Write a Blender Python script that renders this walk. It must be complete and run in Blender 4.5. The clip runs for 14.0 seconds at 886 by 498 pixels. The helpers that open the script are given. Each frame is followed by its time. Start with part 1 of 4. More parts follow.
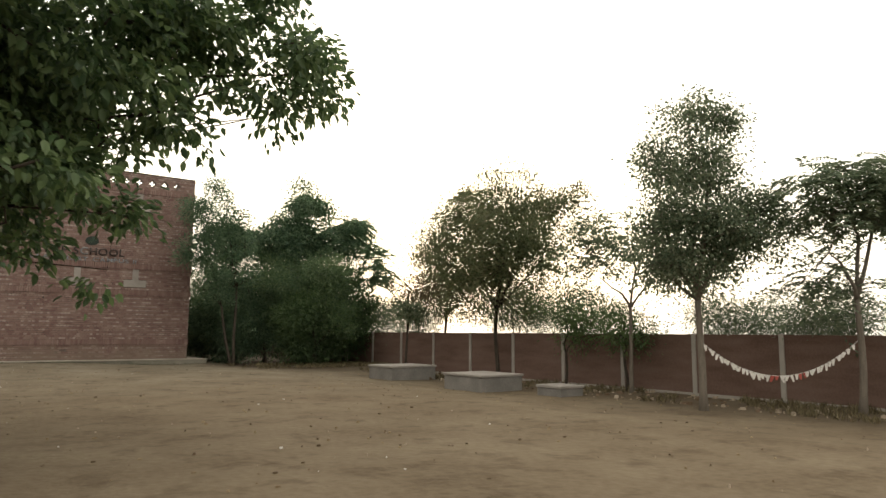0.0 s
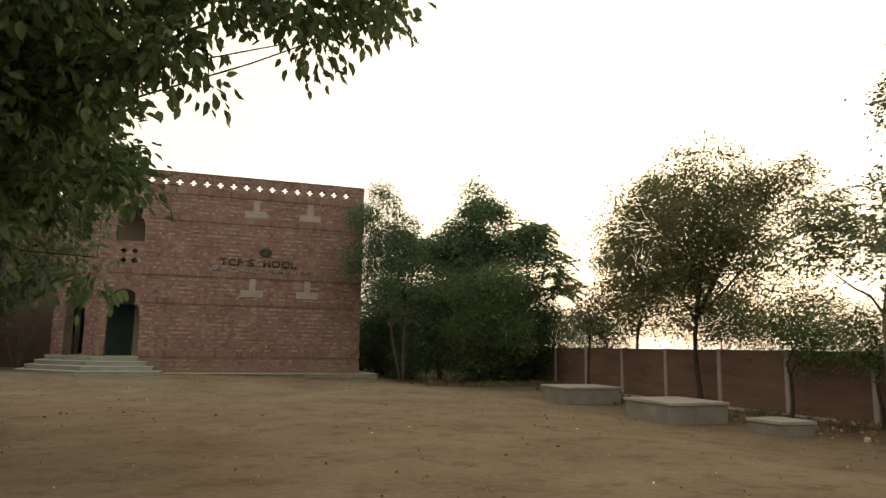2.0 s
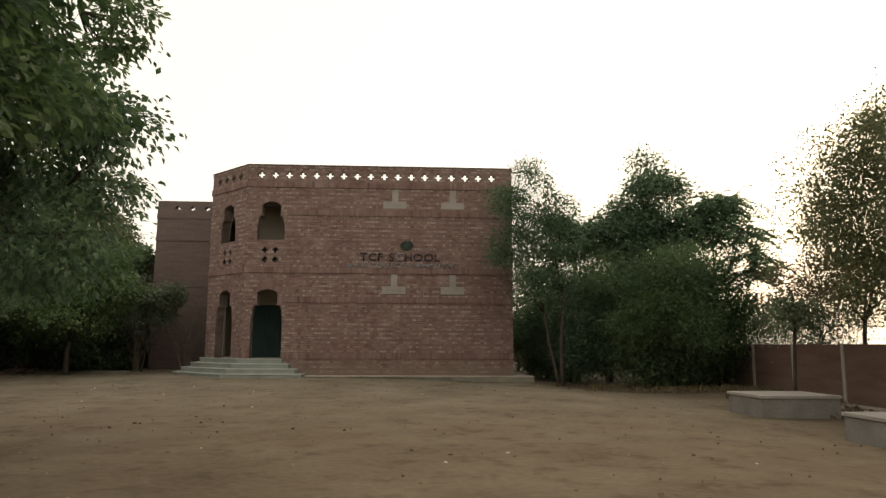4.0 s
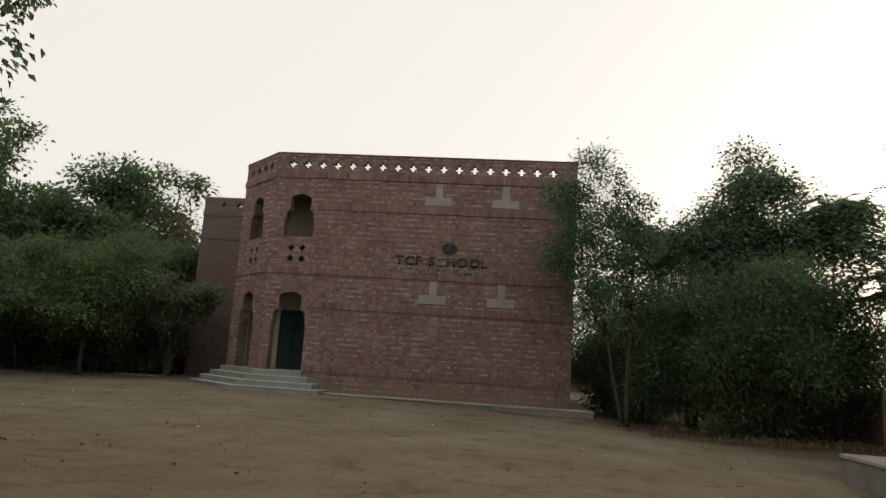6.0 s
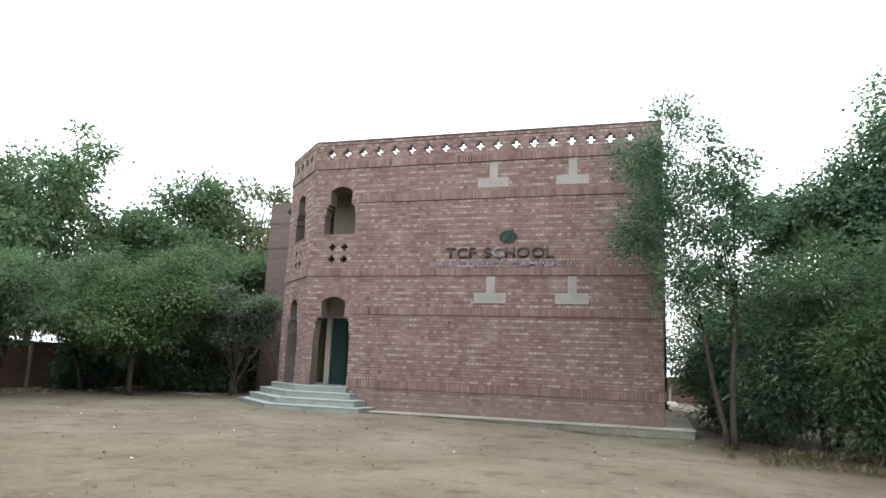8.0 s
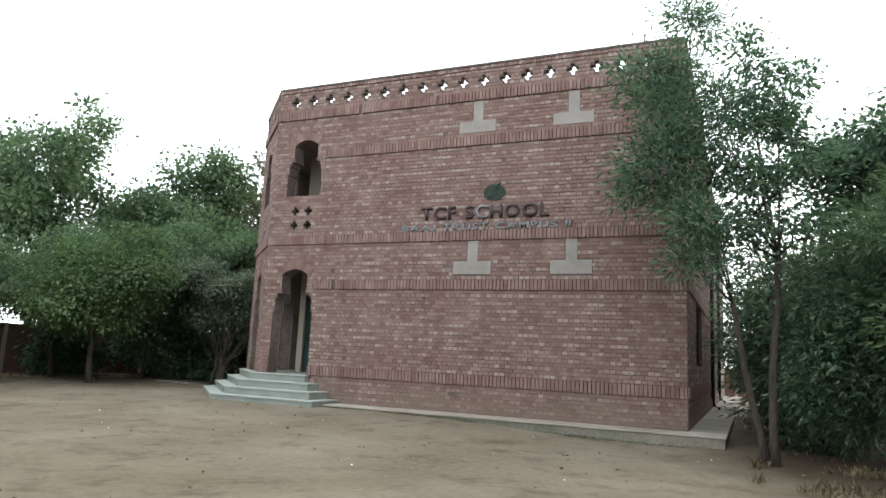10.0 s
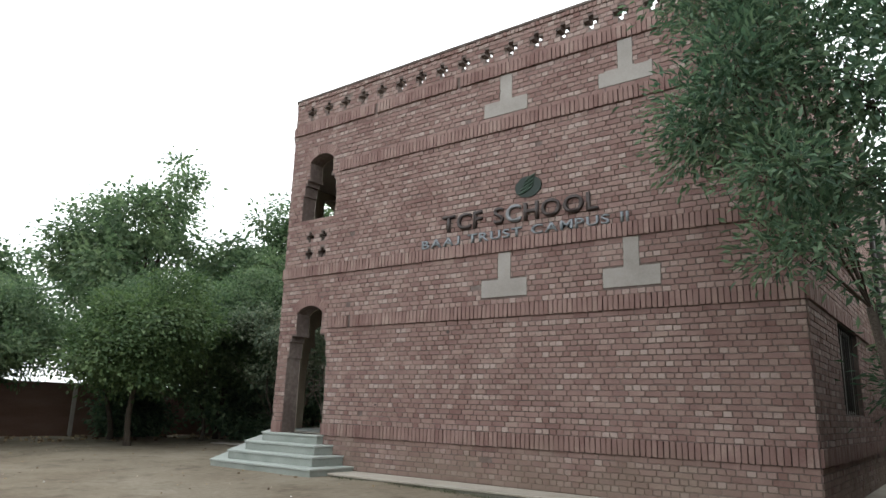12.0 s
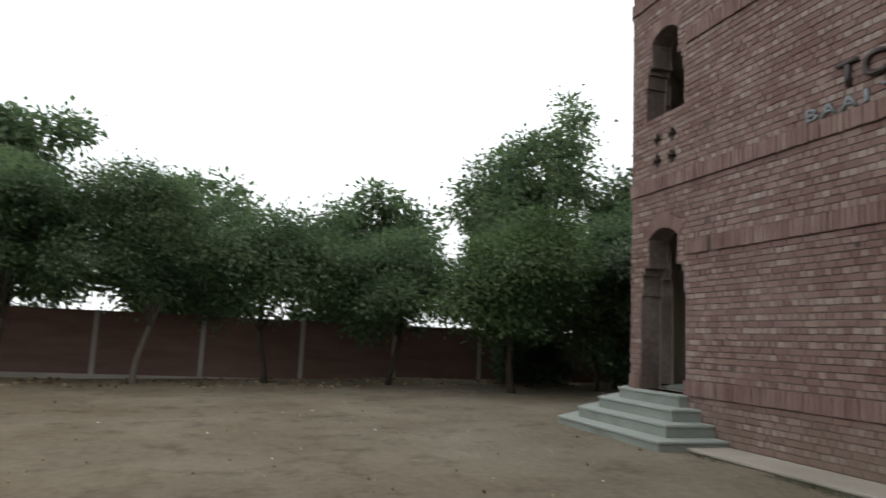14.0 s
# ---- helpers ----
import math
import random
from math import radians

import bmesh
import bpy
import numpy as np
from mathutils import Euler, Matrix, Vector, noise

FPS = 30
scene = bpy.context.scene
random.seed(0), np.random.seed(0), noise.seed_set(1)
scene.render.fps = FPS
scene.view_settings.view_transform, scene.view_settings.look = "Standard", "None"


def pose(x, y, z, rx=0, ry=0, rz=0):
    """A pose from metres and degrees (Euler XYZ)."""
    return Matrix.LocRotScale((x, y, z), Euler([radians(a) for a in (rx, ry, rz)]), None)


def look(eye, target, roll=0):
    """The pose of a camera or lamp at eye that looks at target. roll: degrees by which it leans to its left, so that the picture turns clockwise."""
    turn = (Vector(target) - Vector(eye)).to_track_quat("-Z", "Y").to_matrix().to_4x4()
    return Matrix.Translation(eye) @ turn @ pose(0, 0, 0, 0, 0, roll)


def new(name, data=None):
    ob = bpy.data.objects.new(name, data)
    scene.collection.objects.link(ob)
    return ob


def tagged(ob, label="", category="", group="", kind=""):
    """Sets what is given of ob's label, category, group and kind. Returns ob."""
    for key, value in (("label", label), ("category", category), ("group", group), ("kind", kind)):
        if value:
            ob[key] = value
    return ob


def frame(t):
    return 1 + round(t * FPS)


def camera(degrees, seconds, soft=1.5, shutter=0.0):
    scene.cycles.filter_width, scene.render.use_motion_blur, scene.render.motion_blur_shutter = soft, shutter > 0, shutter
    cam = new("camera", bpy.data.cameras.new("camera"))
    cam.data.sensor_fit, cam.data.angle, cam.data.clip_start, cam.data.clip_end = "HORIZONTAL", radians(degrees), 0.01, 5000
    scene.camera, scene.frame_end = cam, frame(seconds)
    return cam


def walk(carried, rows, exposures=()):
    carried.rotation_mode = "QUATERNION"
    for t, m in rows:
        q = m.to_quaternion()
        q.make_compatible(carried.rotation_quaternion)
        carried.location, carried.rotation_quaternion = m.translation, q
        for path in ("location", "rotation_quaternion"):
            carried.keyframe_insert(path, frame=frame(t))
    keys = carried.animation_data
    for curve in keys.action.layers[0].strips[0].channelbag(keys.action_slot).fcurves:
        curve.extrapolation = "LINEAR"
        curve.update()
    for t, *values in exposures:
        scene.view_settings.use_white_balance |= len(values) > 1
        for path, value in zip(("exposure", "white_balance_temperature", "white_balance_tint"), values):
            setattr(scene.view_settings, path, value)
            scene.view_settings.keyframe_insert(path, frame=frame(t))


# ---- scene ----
cam = camera(65.3, 14.0, soft=1.45, shutter=0.22)
PATH = [
    (0, (-0.021, 0.715, 1.53), (1.158, 2.312, 1.771), 0.4),
    (0.5, (0.7, 1.301, 1.523), (1.868, 2.9, 1.805), 1.7),
    (1, (1.402, 1.885, 1.535), (2.317, 3.641, 1.813), 2.7),
    (1.5, (2.08, 2.428, 1.523), (2.843, 4.25, 1.834), 0.9),
    (2, (2.727, 2.94, 1.497), (3.377, 4.81, 1.777), 0.9),
    (2.5, (3.351, 3.526, 1.494), (3.807, 5.456, 1.753), 1.5),
    (3, (3.952, 4.216, 1.485), (4.321, 6.165, 1.741), 1.0),
    (3.5, (4.52, 5.009, 1.47), (4.697, 6.977, 1.782), 0.3),
    (3.7, (4.738, 5.361, 1.467), (4.88, 7.337, 1.743), 0.4),
    (5.8, (6.984, 9.391, 1.444), (6.867, 11.363, 1.759), 0.9),
    (6, (7.197, 9.756, 1.443), (6.99, 11.717, 1.774), 3.8),
    (6.5, (7.709, 10.643, 1.445), (7.386, 12.597, 1.726), 3.3),
    (7, (8.176, 11.588, 1.453), (7.855, 13.537, 1.762), 1.3),
    (7.5, (8.619, 12.58, 1.463), (8.256, 14.526, 1.746), 2.2),
    (7.7, (8.773, 12.977, 1.463), (8.275, 14.886, 1.79), 2.7),
    (9.8, (10.012, 17.316, 1.466), (9.249, 19.124, 1.855), 2.3),
    (10, (10.118, 17.736, 1.466), (9.32, 19.543, 1.782), 2.8),
    (10.5, (10.335, 18.841, 1.466), (9.374, 20.563, 1.799), 3.2),
    (11, (10.506, 19.943, 1.465), (9.391, 21.564, 1.827), 2.4),
    (11.5, (10.594, 21.057, 1.479), (9.356, 22.586, 1.843), 1.8),
    (12, (10.629, 22.172, 1.497), (9.452, 23.725, 1.95), 1.8),
    (12.5, (10.581, 23.16, 1.529), (9.399, 24.722, 1.929), 1.6),
    (13, (10.403, 24.011, 1.542), (8.968, 25.383, 1.784), 2.2),
    (13.5, (9.918, 24.739, 1.563), (8.228, 25.79, 1.755), 3.1),
    (14, (9.259, 25.409, 1.603), (7.359, 25.979, 1.861), 2.6),
]
EXPOSURES = [(0.0, -0.12, 7300, 8), (0.5, -0.36, 8700, 11), (1.0, -0.44, 8600, 11), (2.0, -0.48, 8300, 10), (3.0, -0.48, 8000, 10), (3.7, -0.48, 7700, 10),
             (5.8, -0.87, 7000, 10), (6.5, -0.87, 6900, 10), (7.0, -0.48, 6700, 10), (7.5, 0.9, 5850, 6), (10.0, 0.68, 5950, 6), (11.0, 0.62, 6000, 6),
             (12.0, 0.54, 6050, 7), (12.5, 0.40, 6050, 7), (13.0, 0.45, 6050, 7), (13.5, 0.42, 6050, 7), (14.0, -0.2, 6200, 8)]
walk(cam, [(t, look(eye, target, roll)) for t, eye, target, roll in PATH], EXPOSURES)

# ---- world, sun, exposure ----
SUN_AZ, SUN_EL = 38.0, 11.0
world = bpy.data.worlds.new("hazy_evening")
scene.world = world
world.use_nodes = True
wn = world.node_tree
sky = wn.nodes.new("ShaderNodeTexSky")
sky.sky_type = 'NISHITA'
sky.sun_disc = False
sky.sun_elevation = radians(SUN_EL)
sky.sun_rotation = radians(SUN_AZ)
sky.dust_density = 4.0
sky.air_density = 1.0
sky.ozone_density = 1.0
haze = wn.nodes.new("ShaderNodeMix")
haze.data_type, haze.blend_type = 'RGBA', 'ADD'
haze.inputs["Factor"].default_value = 1.0
haze.inputs["B"].default_value = (9.9, 9.8, 9.6, 1)
pale_sky = wn.nodes.new("ShaderNodeHueSaturation")
pale_sky.inputs["Saturation"].default_value, pale_sky.inputs["Value"].default_value = 0.65, 0.36
wn.links.new(sky.outputs["Color"], pale_sky.inputs["Color"])
wn.links.new(pale_sky.outputs["Color"], haze.inputs["A"])
wn.links.new(haze.outputs["Result"], wn.nodes["Background"].inputs["Color"])
wn.nodes["Background"].inputs["Strength"].default_value = 0.15
sun = new("sun", bpy.data.lights.new("sun", 'SUN'))
sun.data.energy, sun.data.angle, sun.data.color = 0.2, radians(25), (1.0, 0.9, 0.78)
sd = Vector((math.sin(radians(SUN_AZ)) * math.cos(radians(SUN_EL)), math.cos(radians(SUN_AZ)) * math.cos(radians(SUN_EL)), math.sin(radians(SUN_EL))))
sun.matrix_world = look(sd * 100, (0, 0, 0))


# ---- materials ----
def material(name, colors, rough=0.85, scale=3.0, fine=40.0, bump=0.3, dist=0.01, island=0.0, metal=0.0, spec=0.3, leaf=0.0, obj_rand=False, streak=None):
    """Two-scale noise between the given colours, with relief; island: brightness spread piece by piece."""
    m = bpy.data.materials.new(name)
    m.use_nodes = True
    nt = m.node_tree
    n, l = nt.nodes, nt.links
    p = n["Principled BSDF"]
    co = n.new("ShaderNodeNewGeometry")
    big, small = n.new("ShaderNodeTexNoise"), n.new("ShaderNodeTexNoise")
    big.inputs["Scale"].default_value, small.inputs["Scale"].default_value = scale, fine
    big.inputs["Detail"].default_value, small.inputs["Detail"].default_value = 5, 4
    src = co.outputs["Position"]
    if streak:
        mp = n.new("ShaderNodeMapping")
        mp.inputs["Scale"].default_value = streak
        l.new(src, mp.inputs["Vector"])
        l.new(mp.outputs["Vector"], big.inputs["Vector"])
    else:
        l.new(src, big.inputs["Vector"])
    l.new(src, small.inputs["Vector"])
    ramp = n.new("ShaderNodeValToRGB")
    els = ramp.color_ramp.elements
    k = len(colors)
    els[0].position, els[1].position = 0.3, 0.7
    els[0].color, els[1].color = (*colors[0], 1), (*colors[-1], 1)
    for i in range(1, k - 1):
        e = els.new(0.3 + 0.4 * i / (k - 1))
        e.color = (*colors[i], 1)
    mix = n.new("ShaderNodeMath")
    mix.operation = 'MULTIPLY_ADD'
    mix.inputs[1].default_value, mix.inputs[2].default_value = 0.35, 0.0
    l.new(small.outputs["Fac"], mix.inputs[0])
    add = n.new("ShaderNodeMath")
    add.operation = 'MULTIPLY_ADD'
    add.inputs[1].default_value = 0.65
    l.new(big.outputs["Fac"], add.inputs[0])
    l.new(mix.outputs[0], add.inputs[2])
    fac = add.outputs[0]
    if island:
        if obj_rand:
            oi = n.new("ShaderNodeObjectInfo")
            rnd = oi.outputs["Random"]
        else:
            rnd = co.outputs["Random Per Island"]
        a2 = n.new("ShaderNodeMath")
        a2.operation = 'MULTIPLY_ADD'
        a2.inputs[1].default_value = island
        l.new(rnd, a2.inputs[0])
        a3 = n.new("ShaderNodeMath")
        a3.operation = 'SUBTRACT'
        a3.inputs[1].default_value = island * 0.5
        l.new(fac, a2.inputs[2])
        l.new(a2.outputs[0], a3.inputs[0])
        fac = a3.outputs[0]
    l.new(fac, ramp.inputs["Fac"])
    l.new(ramp.outputs["Color"], p.inputs["Base Color"])
    p.inputs["Roughness"].default_value = rough
    p.inputs["Metallic"].default_value = metal
    p.inputs["Specular IOR Level"].default_value = spec
    if bump:
        b = n.new("ShaderNodeBump")
        b.inputs["Strength"].default_value, b.inputs["Distance"].default_value = bump, dist
        l.new(small.outputs["Fac"], b.inputs["Height"])
        l.new(b.outputs["Normal"], p.inputs["Normal"])
    if leaf:
        t = n.new("ShaderNodeBsdfTranslucent")
        hs = n.new("ShaderNodeHueSaturation")
        hs.inputs["Value"].default_value, hs.inputs["Saturation"].default_value = 1.3, 1.1
        l.new(ramp.outputs["Color"], hs.inputs["Color"])
        l.new(hs.outputs["Color"], t.inputs["Color"])
        ms = n.new("ShaderNodeMixShader")
        ms.inputs["Fac"].default_value = leaf
        l.new(p.outputs["BSDF"], ms.inputs[1])
        l.new(t.outputs["BSDF"], ms.inputs[2])
        l.new(ms.outputs["Shader"], n["Material Output"].inputs["Surface"])
    return m


BRICK_COLORS = [(0.155, 0.088, 0.077), (0.193, 0.120, 0.104), (0.212, 0.135, 0.117), (0.236, 0.155, 0.135), (0.279, 0.203, 0.173)]
M_BRICK = material("brick", BRICK_COLORS, 0.9, 2.5, 55, 0.7, 0.008, island=0.25)
M_BRICK_PIECE = material("brick_piece", BRICK_COLORS, 0.9, 2.5, 55, 0.7, 0.008, island=0.25, obj_rand=True)
HEADER_COLORS = [(0.176, 0.104, 0.089), (0.221, 0.144, 0.124), (0.243, 0.166, 0.144), (0.270, 0.194, 0.169), (0.338, 0.266, 0.234)]
M_HEADER = material("brick_header", HEADER_COLORS, 0.9, 1.2, 55, 0.7, 0.008, island=0.4)
M_HEADER_PIECE = material("brick_header_piece", HEADER_COLORS, 0.9, 1.2, 55, 0.7, 0.008, island=0.4, obj_rand=True)
M_MORTAR = material("mortar", [(0.075, 0.055, 0.047), (0.123, 0.094, 0.082), (0.229, 0.189, 0.167)], 0.95, 1.1, 14, 0.6, 0.01)


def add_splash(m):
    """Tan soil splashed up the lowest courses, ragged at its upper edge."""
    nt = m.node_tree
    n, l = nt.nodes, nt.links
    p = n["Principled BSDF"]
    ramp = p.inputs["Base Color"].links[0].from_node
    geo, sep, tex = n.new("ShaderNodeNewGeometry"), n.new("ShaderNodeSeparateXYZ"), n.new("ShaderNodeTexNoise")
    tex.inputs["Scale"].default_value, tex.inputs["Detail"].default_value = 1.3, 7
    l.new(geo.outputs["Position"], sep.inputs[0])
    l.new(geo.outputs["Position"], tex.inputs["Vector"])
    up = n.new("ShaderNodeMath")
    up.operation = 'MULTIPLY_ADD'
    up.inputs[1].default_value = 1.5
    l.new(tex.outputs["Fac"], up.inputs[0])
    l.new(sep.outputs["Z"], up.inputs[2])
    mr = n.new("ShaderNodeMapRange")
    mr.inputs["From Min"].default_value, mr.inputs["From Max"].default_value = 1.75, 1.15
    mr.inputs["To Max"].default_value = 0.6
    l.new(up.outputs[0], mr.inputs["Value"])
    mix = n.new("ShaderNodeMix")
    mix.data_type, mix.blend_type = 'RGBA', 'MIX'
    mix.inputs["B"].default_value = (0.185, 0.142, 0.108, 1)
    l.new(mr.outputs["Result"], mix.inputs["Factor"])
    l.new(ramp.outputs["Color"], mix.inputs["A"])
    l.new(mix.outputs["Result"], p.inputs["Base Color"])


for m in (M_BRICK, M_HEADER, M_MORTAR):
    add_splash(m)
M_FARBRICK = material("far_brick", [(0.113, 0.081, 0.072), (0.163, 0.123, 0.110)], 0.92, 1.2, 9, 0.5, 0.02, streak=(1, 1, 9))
M_CONCRETE = material("concrete", [(0.244, 0.222, 0.200), (0.300, 0.274, 0.248), (0.348, 0.322, 0.291)], 0.9, 2.5, 45, 0.35, 0.006)
M_TANK = material("grimy_concrete", [(0.13, 0.122, 0.112), (0.19, 0.178, 0.163), (0.26, 0.243, 0.222)], 0.92, 1.6, 24, 0.4, 0.008)
M_COPING = material("weathered_coping", [(0.07, 0.055, 0.048), (0.12, 0.095, 0.083), (0.17, 0.14, 0.122)], 0.92, 1.5, 30, 0.4, 0.006)
M_APRON_SIDE = material("apron_side", [(0.101, 0.101, 0.078), (0.176, 0.165, 0.132), (0.284, 0.257, 0.209)], 0.95, 1.4, 16, 0.6, 0.015)
M_APRON = material("apron_concrete", [(0.243, 0.211, 0.171), (0.333, 0.297, 0.248), (0.405, 0.369, 0.315)], 0.92, 1.2, 30, 0.4, 0.01)
M_STEP = material("step_paint", [(0.180, 0.198, 0.176), (0.243, 0.261, 0.234), (0.310, 0.324, 0.293)], 0.7, 1.8, 40, 0.2, 0.004)
M_STEP_EDGE = material("step_edge", [(0.297, 0.320, 0.293), (0.378, 0.401, 0.369)], 0.65, 3, 40, 0.2, 0.003)
M_PLASTER = material("plaster", [(0.360, 0.310, 0.243), (0.450, 0.396, 0.324)], 0.9, 0.8, 30, 0.2, 0.004)
M_DOOR = material("door_paint", [(0.012, 0.035, 0.032), (0.02, 0.05, 0.046)], 0.55, 2, 30, 0.15, 0.003)
M_EARTH = material("packed_earth", [(0.112, 0.084, 0.055), (0.152, 0.116, 0.077), (0.180, 0.141, 0.096), (0.217, 0.174, 0.122)], 0.97, 0.55, 9.0, 0.7, 0.045, spec=0.1)


def add_dust(m):
    """Pale trodden dust over the soil, patchily denser towards the building."""
    nt = m.node_tree
    n, l = nt.nodes, nt.links
    p = n["Principled BSDF"]
    ramp = p.inputs["Base Color"].links[0].from_node
    geo = n.new("ShaderNodeNewGeometry")
    sep = n.new("ShaderNodeSeparateXYZ")
    l.new(geo.outputs["Position"], sep.inputs[0])
    patch = n.new("ShaderNodeTexNoise")
    patch.inputs["Scale"].default_value, patch.inputs["Detail"].default_value = 0.45, 6
    l.new(geo.outputs["Position"], patch.inputs["Vector"])
    wob = n.new("ShaderNodeMath")
    wob.operation = 'MULTIPLY_ADD'
    wob.inputs[1].default_value = 16.0
    l.new(patch.outputs["Fac"], wob.inputs[0])
    l.new(sep.outputs["Y"], wob.inputs[2])
    mr = n.new("ShaderNodeMapRange")
    mr.inputs["From Min"].default_value, mr.inputs["From Max"].default_value = 24.0, 39.0
    l.new(wob.outputs[0], mr.inputs["Value"])
    dust = n.new("ShaderNodeMix")
    dust.data_type, dust.blend_type = 'RGBA', 'MIX'
    pale = n.new("ShaderNodeMix")
    pale.data_type, pale.blend_type = 'RGBA', 'MULTIPLY'
    pale.inputs["Factor"].default_value = 1.0
    pale.inputs["B"].default_value = (1.10, 1.21, 1.34, 1)
    l.new(ramp.outputs["Color"], pale.inputs["A"])
    l.new(mr.outputs["Result"], dust.inputs["Factor"])
    l.new(ramp.outputs["Color"], dust.inputs["A"])
    l.new(pale.outputs["Result"], dust.inputs["B"])
    # irregular patch before the thicket: leaf-littered soil plus the trees' shade painted in
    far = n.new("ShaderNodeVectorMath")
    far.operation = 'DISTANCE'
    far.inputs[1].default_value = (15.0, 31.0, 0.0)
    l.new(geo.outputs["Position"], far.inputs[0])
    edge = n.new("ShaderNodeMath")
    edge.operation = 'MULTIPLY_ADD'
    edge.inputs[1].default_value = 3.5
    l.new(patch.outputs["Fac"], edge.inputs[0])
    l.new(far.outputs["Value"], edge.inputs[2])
    shaded_soil = n.new("ShaderNodeMapRange")
    shaded_soil.inputs["From Min"].default_value, shaded_soil.inputs["From Max"].default_value = 8.0, 5.9
    l.new(edge.outputs[0], shaded_soil.inputs["Value"])
    dark_soil = n.new("ShaderNodeMix")
    dark_soil.data_type, dark_soil.blend_type = 'RGBA', 'MIX'
    dark_soil.inputs["B"].default_value = (0.075, 0.056, 0.038, 1)
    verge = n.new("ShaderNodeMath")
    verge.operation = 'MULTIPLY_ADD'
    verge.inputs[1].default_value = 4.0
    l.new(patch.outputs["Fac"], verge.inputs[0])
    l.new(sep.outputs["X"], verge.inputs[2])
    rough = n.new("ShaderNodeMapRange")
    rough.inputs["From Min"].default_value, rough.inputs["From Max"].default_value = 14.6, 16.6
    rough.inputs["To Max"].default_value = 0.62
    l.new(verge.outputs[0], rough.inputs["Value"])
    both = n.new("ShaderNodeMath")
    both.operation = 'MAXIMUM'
    l.new(shaded_soil.outputs["Result"], both.inputs[0])
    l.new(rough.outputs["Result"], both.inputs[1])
    l.new(both.outputs[0], dark_soil.inputs["Factor"])
    # scuffed darker soil where the crust is broken
    scuff = n.new("ShaderNodeTexNoise")
    scuff.inputs["Scale"].default_value, scuff.inputs["Detail"].default_value, scuff.inputs["Roughness"].default_value = 1.7, 9, 0.62
    l.new(geo.outputs["Position"], scuff.inputs["Vector"])
    worn = n.new("ShaderNodeMapRange")
    worn.inputs["From Min"].default_value, worn.inputs["From Max"].default_value = 0.52, 0.68
    worn.inputs["To Max"].default_value = 1.0
    l.new(scuff.outputs["Fac"], worn.inputs["Value"])
    crust = n.new("ShaderNodeMix")
    crust.data_type, crust.blend_type = 'RGBA', 'MULTIPLY'
    crust.inputs["B"].default_value = (0.68, 0.66, 0.64, 1)
    l.new(worn.outputs["Result"], crust.inputs["Factor"])
    l.new(dust.outputs["Result"], crust.inputs["A"])
    l.new(crust.outputs["Result"], dark_soil.inputs["A"])
    l.new(dark_soil.outputs["Result"], p.inputs["Base Color"])


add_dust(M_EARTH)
M_POST = material("post_concrete", [(0.289, 0.264, 0.234), (0.391, 0.357, 0.315)], 0.9, 2, 30, 0.3, 0.005)
M_WALLP = material("boundary_brick", [(0.106, 0.064, 0.049), (0.149, 0.092, 0.072), (0.174, 0.115, 0.092)], 0.92, 0.8, 24, 0.5, 0.01, streak=(1, 1, 5))
M_BARK = material("bark", [(0.026, 0.020, 0.015), (0.056, 0.044, 0.034), (0.086, 0.069, 0.055)], 0.95, 6, 45, 0.8, 0.02, streak=(3, 3, 0.6))
M_PALEBARK = material("pale_bark", [(0.12, 0.10, 0.08), (0.21, 0.18, 0.148)], 0.92, 6, 45, 0.6, 0.02, streak=(3, 3, 0.6))
M_LEAF_DARK = material("dark_leaf", [(0.048, 0.082, 0.041), (0.084, 0.132, 0.062), (0.132, 0.186, 0.084)], 0.45, 0.8, 6, 0, island=0.5, leaf=0.42)
M_LEAF = material("leaf", [(0.055, 0.098, 0.060), (0.096, 0.156, 0.091), (0.161, 0.228, 0.132)], 0.55, 0.6, 6, 0, island=0.5, leaf=0.36)
M_LEAF_BRIGHT = material("bright_leaf", [(0.050, 0.086, 0.036), (0.082, 0.130, 0.052), (0.125, 0.178, 0.070)], 0.55, 0.6, 6, 0, island=0.45, leaf=0.36)
M_LEAF_HEDGE = material("hedge_leaf", [(0.056, 0.092, 0.048), (0.094, 0.143, 0.072), (0.152, 0.205, 0.104)], 0.5, 0.6, 6, 0, island=0.45, leaf=0.5)
M_LEAF_GREY = material("grey_leaf", [(0.078, 0.110, 0.069), (0.134, 0.170, 0.106), (0.202, 0.230, 0.151)], 0.55, 0.6, 6, 0, island=0.5, leaf=0.36)
M_LEAF_OLIVE = material("olive_leaf", [(0.080, 0.106, 0.054), (0.135, 0.156, 0.080), (0.185, 0.182, 0.104)], 0.55, 0.6, 6, 0, island=0.6, leaf=0.36)
M_RED = material("red_paper", [(0.3, 0.06, 0.05), (0.4, 0.1, 0.08)], 0.9, 5, 30, 0.1, 0.002)
M_LEAF_RUST = material("rusty_leaf", [(0.095, 0.092, 0.052), (0.155, 0.128, 0.074), (0.20, 0.15, 0.095)], 0.6, 0.7, 6, 0, island=0.6, leaf=0.36)
M_LETTER = material("letter_dark", [(0.03, 0.022, 0.02), (0.055, 0.04, 0.036)], 0.5, 5, 40, 0.1, 0.002)
M_LETTER_PALE = material("letter_pale", [(0.16, 0.16, 0.165), (0.22, 0.22, 0.225)], 0.45, 5, 40, 0.1, 0.002)
M_LETTER_STEEL = material("letter_steel", [(0.17, 0.185, 0.2), (0.25, 0.265, 0.28)], 0.5, 5, 40, 0.1, 0.002, metal=0.3)
M_LOGO = material("logo_green", [(0.010, 0.018, 0.013), (0.018, 0.030, 0.022)], 0.5, 5, 40, 0.1, 0.002)
